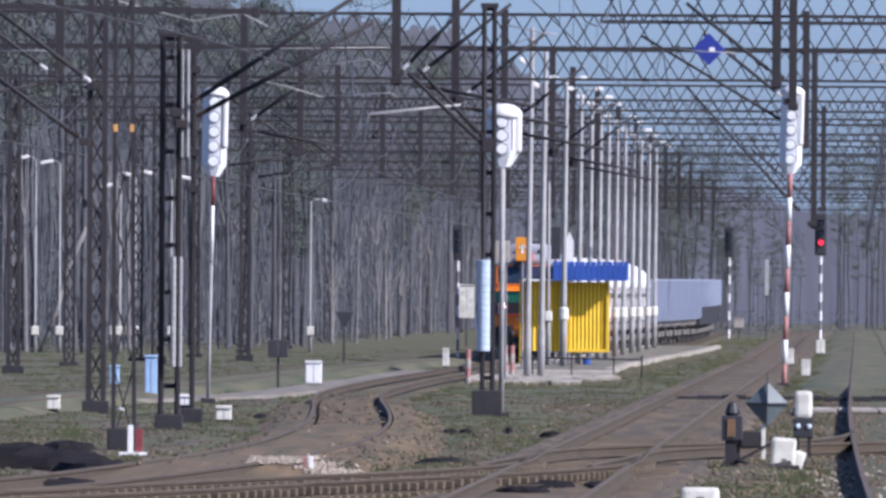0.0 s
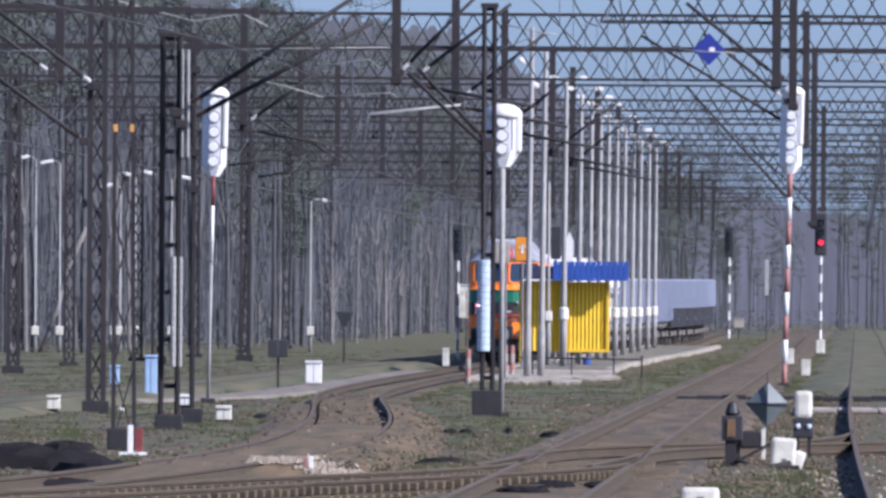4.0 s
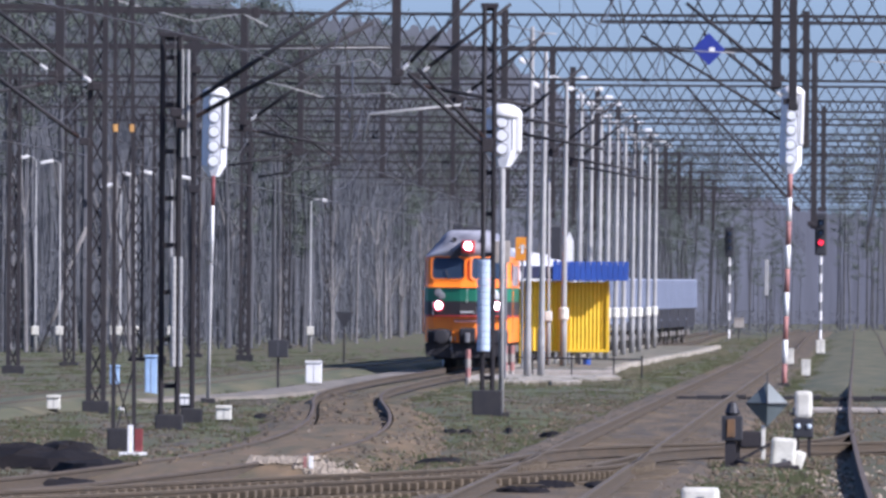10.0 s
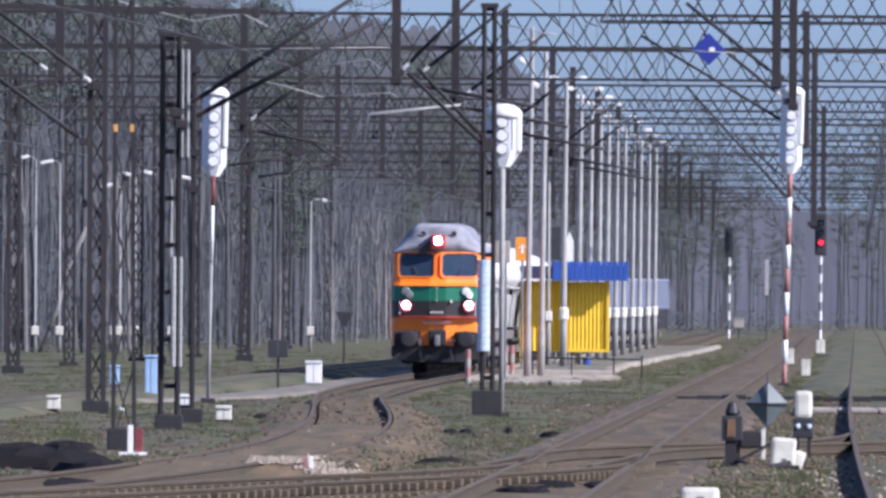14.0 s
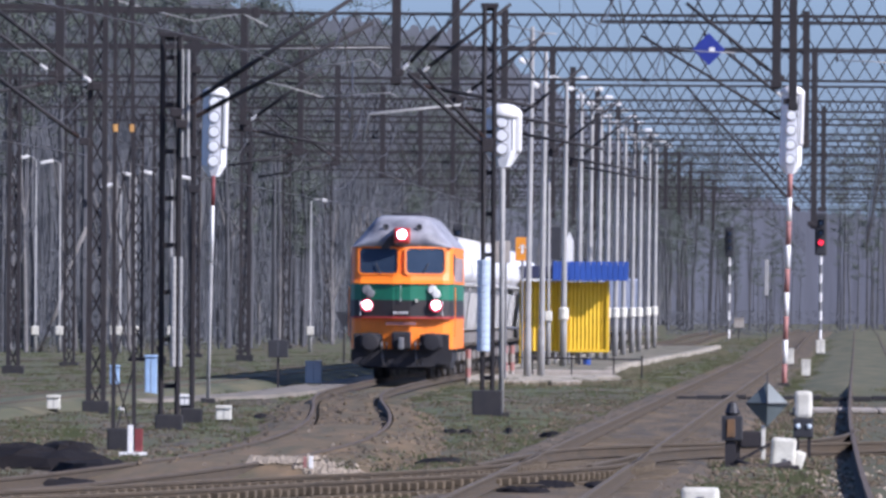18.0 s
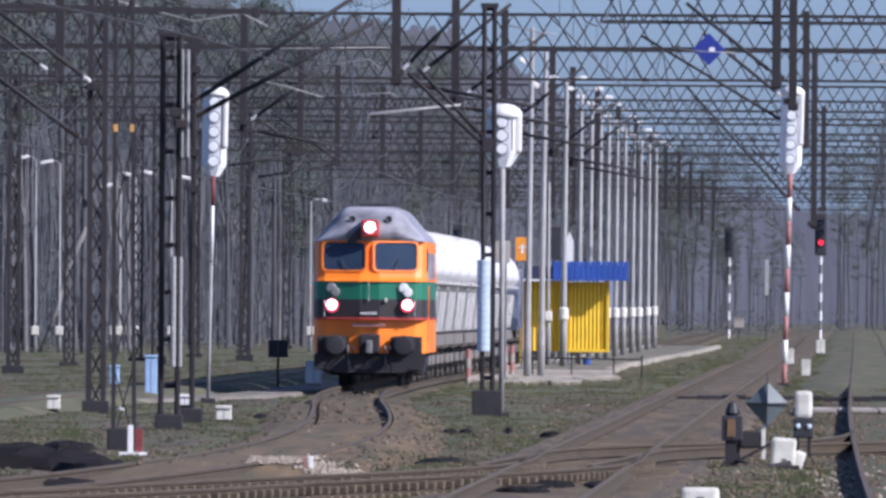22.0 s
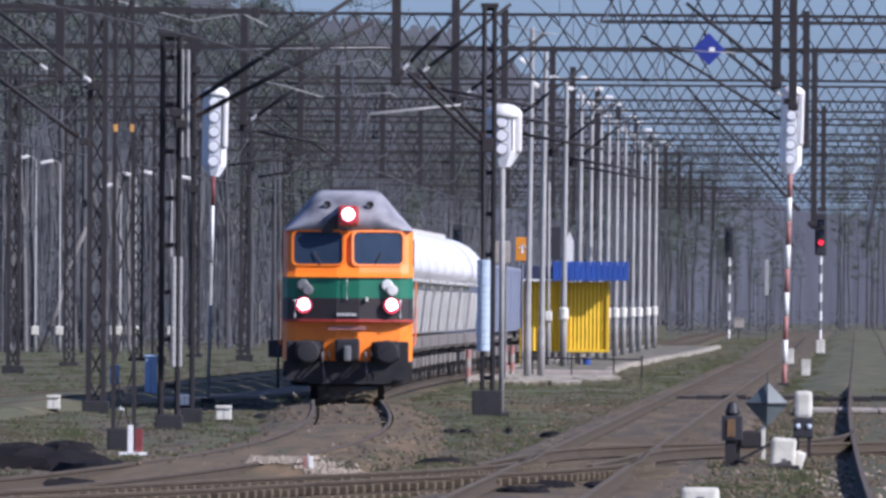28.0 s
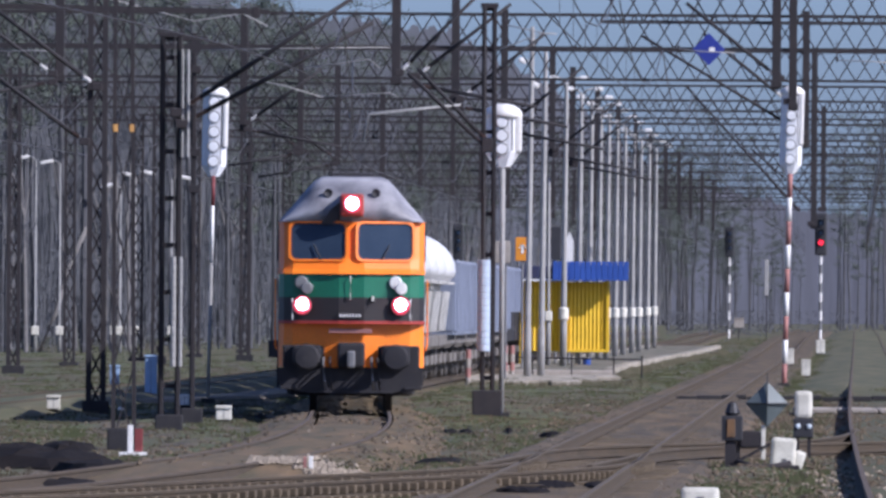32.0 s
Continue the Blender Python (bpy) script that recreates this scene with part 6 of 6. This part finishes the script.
    part("plough", extruded([(-1.42, 0.84), (-1.42, 0.52), (-1.25, 0.40), (-0.3, 0.33), (0.3, 0.33), (1.25, 0.40), (1.42, 0.52), (1.42, 0.84)], 0.25, 0.6), UNDERSIDE, t, "dark snow plough")
    part("plough_edge", boxed((0, 0.24, 0.37), (1.7, 0.05, 0.04), 0.01), UNDERSIDE, t)
    part("underframe", boxed((0, 8.8, 0.72), (2.5, 16.4, 0.5), 0.05), UNDERSIDE, t)
    part("fuel_tank", boxed((0, 8.7, 0.62), (2.6, 4.2, 0.7), 0.15), UNDERSIDE, t)
    bogie(t, 4.1, 3, 0.525, 2.1)
    bogie(t, 13.3, 3, 0.525, 2.1)
    for y in (3.5, 6, 8.5, 11, 13.5):
        part("side_grille", boxed((1.44, y, 3.1), (0.03, 1.3, 0.7), 0.02), ROOF_GREY, t)
    part("exhaust", boxed((0, 7.5, 4.66), (0.9, 1.6, 0.16), 0.05), UNDERSIDE, t)
    return t


def tank_wagon():
    """A cement wagon: a bulging white tank over a ribbed grey skirt."""
    t = thing("cement_wagon", Matrix(), "white cement tank wagon with ribbed dusty grey skirt", "railway wagon", "cement wagons of the train")
    outline = [(1.46 * math.cos(a) * (1 if math.sin(a) > 0 else 1), 3.05 + (1.12 if math.sin(a) > 0 else 0.55) * math.sin(a)) for a in (2 * math.pi * i / 28 for i in range(28))]
    bm = bmesh.new()
    loops = []
    for y, f in ((0.15, 0.45), (0.3, 0.72), (0.6, 0.9), (1.1, 1.0), (11.4, 1.0), (11.9, 0.9), (12.2, 0.72), (12.35, 0.45)):
        loops.append([bm.verts.new((x * f, y, 3.05 + (z - 3.05) * f)) for x, z in outline])
    for a, b in zip(loops, loops[1:]):
        for i in range(28):
            bm.faces.new((a[i], a[(i + 1) % 28], b[(i + 1) % 28], b[i]))
    bm.faces.new(loops[0][::-1])
    bm.faces.new(loops[-1])
    part("tank", bm, TANK, t, "bulging dusty white tank", True)
    part("skirt", extruded([(-1.02, 2.66), (-0.96, 1.35), (0.96, 1.35), (1.02, 2.66)], 0.9, 11.6), TANK_LOWER, t, "dusty grey inner skirt")
    for s in (-1, 1):
        for i in range(9):
            y = 1.0 + i * 1.2
            bm = bmesh.new()
            out, ins = [[bm.verts.new((s * x, y + dy, z)) for x, dy, z in ((x1, 0.0, 2.48), (x1, 0.62, 2.48), (x0, 1.05, 1.38), (x0, 0.62, 1.38))] for x0, x1 in ((1.16, 1.30), (0.95, 1.0))]
            for q in range(4):
                bm.faces.new((out[q], out[(q + 1) % 4], ins[(q + 1) % 4], ins[q]))
            bm.faces.new(out)
            bm.faces.new(ins[::-1])
            bmesh.ops.recalc_face_normals(bm, faces=bm.faces)
            part("hopper_rib", bm, HOPPER_WHITE, t, "slanted dusty white hopper rib")
        part("walkway_edge", boxed((s * 1.34, 6.25, 2.72), (0.16, 11.0, 0.08), 0.01), TANK_LOWER, t)
        for y in (-0.2, 12.7):
            part("buffer", turned([(0.22, 0), (0.22, 0.05), (0.08, 0.06), (0.08, 0.4)], 12, Matrix.Translation((s * 0.875, y, 1.06)) @ pose(0, 0, 0, -90 if y < 0 else 90, 0, 0)), WAGON_GEAR, t)
    for y in (3.0, 6.2, 9.4):
        part("hatch", turned([(0.3, 4.1), (0.3, 4.24), (0.2, 4.28)], 14, Matrix.Translation((0, y, 0))), TANK_LOWER, t)
    part("underframe", boxed((0, 6.25, 1.12), (2.4, 12.3, 0.3), 0.03), WAGON_GEAR, t)
    bogie(t, 2.4, 2, 0.46, 1.8, WAGON_GEAR)
    bogie(t, 10.1, 2, 0.46, 1.8, WAGON_GEAR)
    return t


def open_wagon(foot, label):
    """A gondola with outside posts; foot: where its sides begin above a dark box."""
    mid, tall = (foot + 3.325) / 2, 3.325 - foot
    t = thing("open_wagon", Matrix(), label, "railway wagon", "open wagons of the train")
    for s in (-1, 1):
        part("side_wall", boxed((s * 1.38, 6.5, mid), (0.07, 12.8, tall), 0.01), GONDOLA, t)
        part("end_wall", boxed((0, 6.5 + s * 6.4, mid), (2.7, 0.07, tall), 0.01), GONDOLA, t)
        part("top_rail", boxed((s * 1.39, 6.5, 3.34), (0.14, 12.9, 0.1), 0.02), GONDOLA, t)
        for i in range(9):
            part("post", boxed((s * 1.45, 0.5 + i * 1.5, mid - 0.03), (0.09, 0.14, tall + 0.02), 0.01), GONDOLA, t)
        for y in (-0.4, 13.4):
            part("buffer", turned([(0.22, 0), (0.22, 0.05), (0.08, 0.06), (0.08, 0.5)], 12, Matrix.Translation((s * 0.875, y, 1.06)) @ pose(0, 0, 0, -90 if y < 0 else 90, 0, 0)), WAGON_GEAR, t)
    # fills the dark band below raised sides
    if foot > 1.5:
        part("deep_sill", boxed((0, 6.5, (foot + 0.9) / 2), (2.72, 12.7, foot - 0.9), 0.03), UNDERSIDE, t, "dark box beneath the sides")
    part("floor", boxed((0, 6.5, 1.32), (2.7, 12.8, 0.14), 0.01), GONDOLA, t)
    part("underframe", boxed((0, 6.5, 1.12), (2.3, 12.8, 0.28), 0.03), WAGON_GEAR, t)
    bogie(t, 2.2, 2, 0.46, 1.8, WAGON_GEAR)
    bogie(t, 10.8, 2, 0.46, 1.8, WAGON_GEAR)
    return t


loco = locomotive()
TRAIN = [(loco, 0.0, 4.1, 13.3)]
back = 18.0
white = tank_wagon()
for i in range(10):
    TRAIN.append((white if i == 0 else copy_thing(white, Matrix()), back, 2.4, 10.1))
    back += 13.4
grey = open_wagon(1.375, "grey-blue high-sided open freight wagon")
pale = open_wagon(1.92, "grey-blue open freight wagon above a dark box")
for i in range(14):
    kind_of = grey if i < 6 else pale
    TRAIN.append((kind_of if i in (0, 6) else copy_thing(kind_of, Matrix()), back, 2.2, 10.8))
    back += 14.0


def front_at(t):
    """How far away the train's front is: it slows a little as it comes."""
    s = 32.0 - t
    return 340.0 + 9.9 * s + 0.04 * s * s


def motions():
    for wagon, behind, b0, b1 in TRAIN:
        rows = []
        for k in range(33):
            y = front_at(k) + behind
            pa, pb = (Vector((TRAIN_LINE(q), q, rise(q))) for q in (y + b0, y + b1))
            d = (pb - pa).normalized()
            o = pa - d * b0
            rows.append((k, pose(o.x, o.y, o.z, math.degrees(math.asin(d.z)), 0, -math.degrees(math.atan2(d.x, d.y)))))
        walk(wagon, rows)


motions()
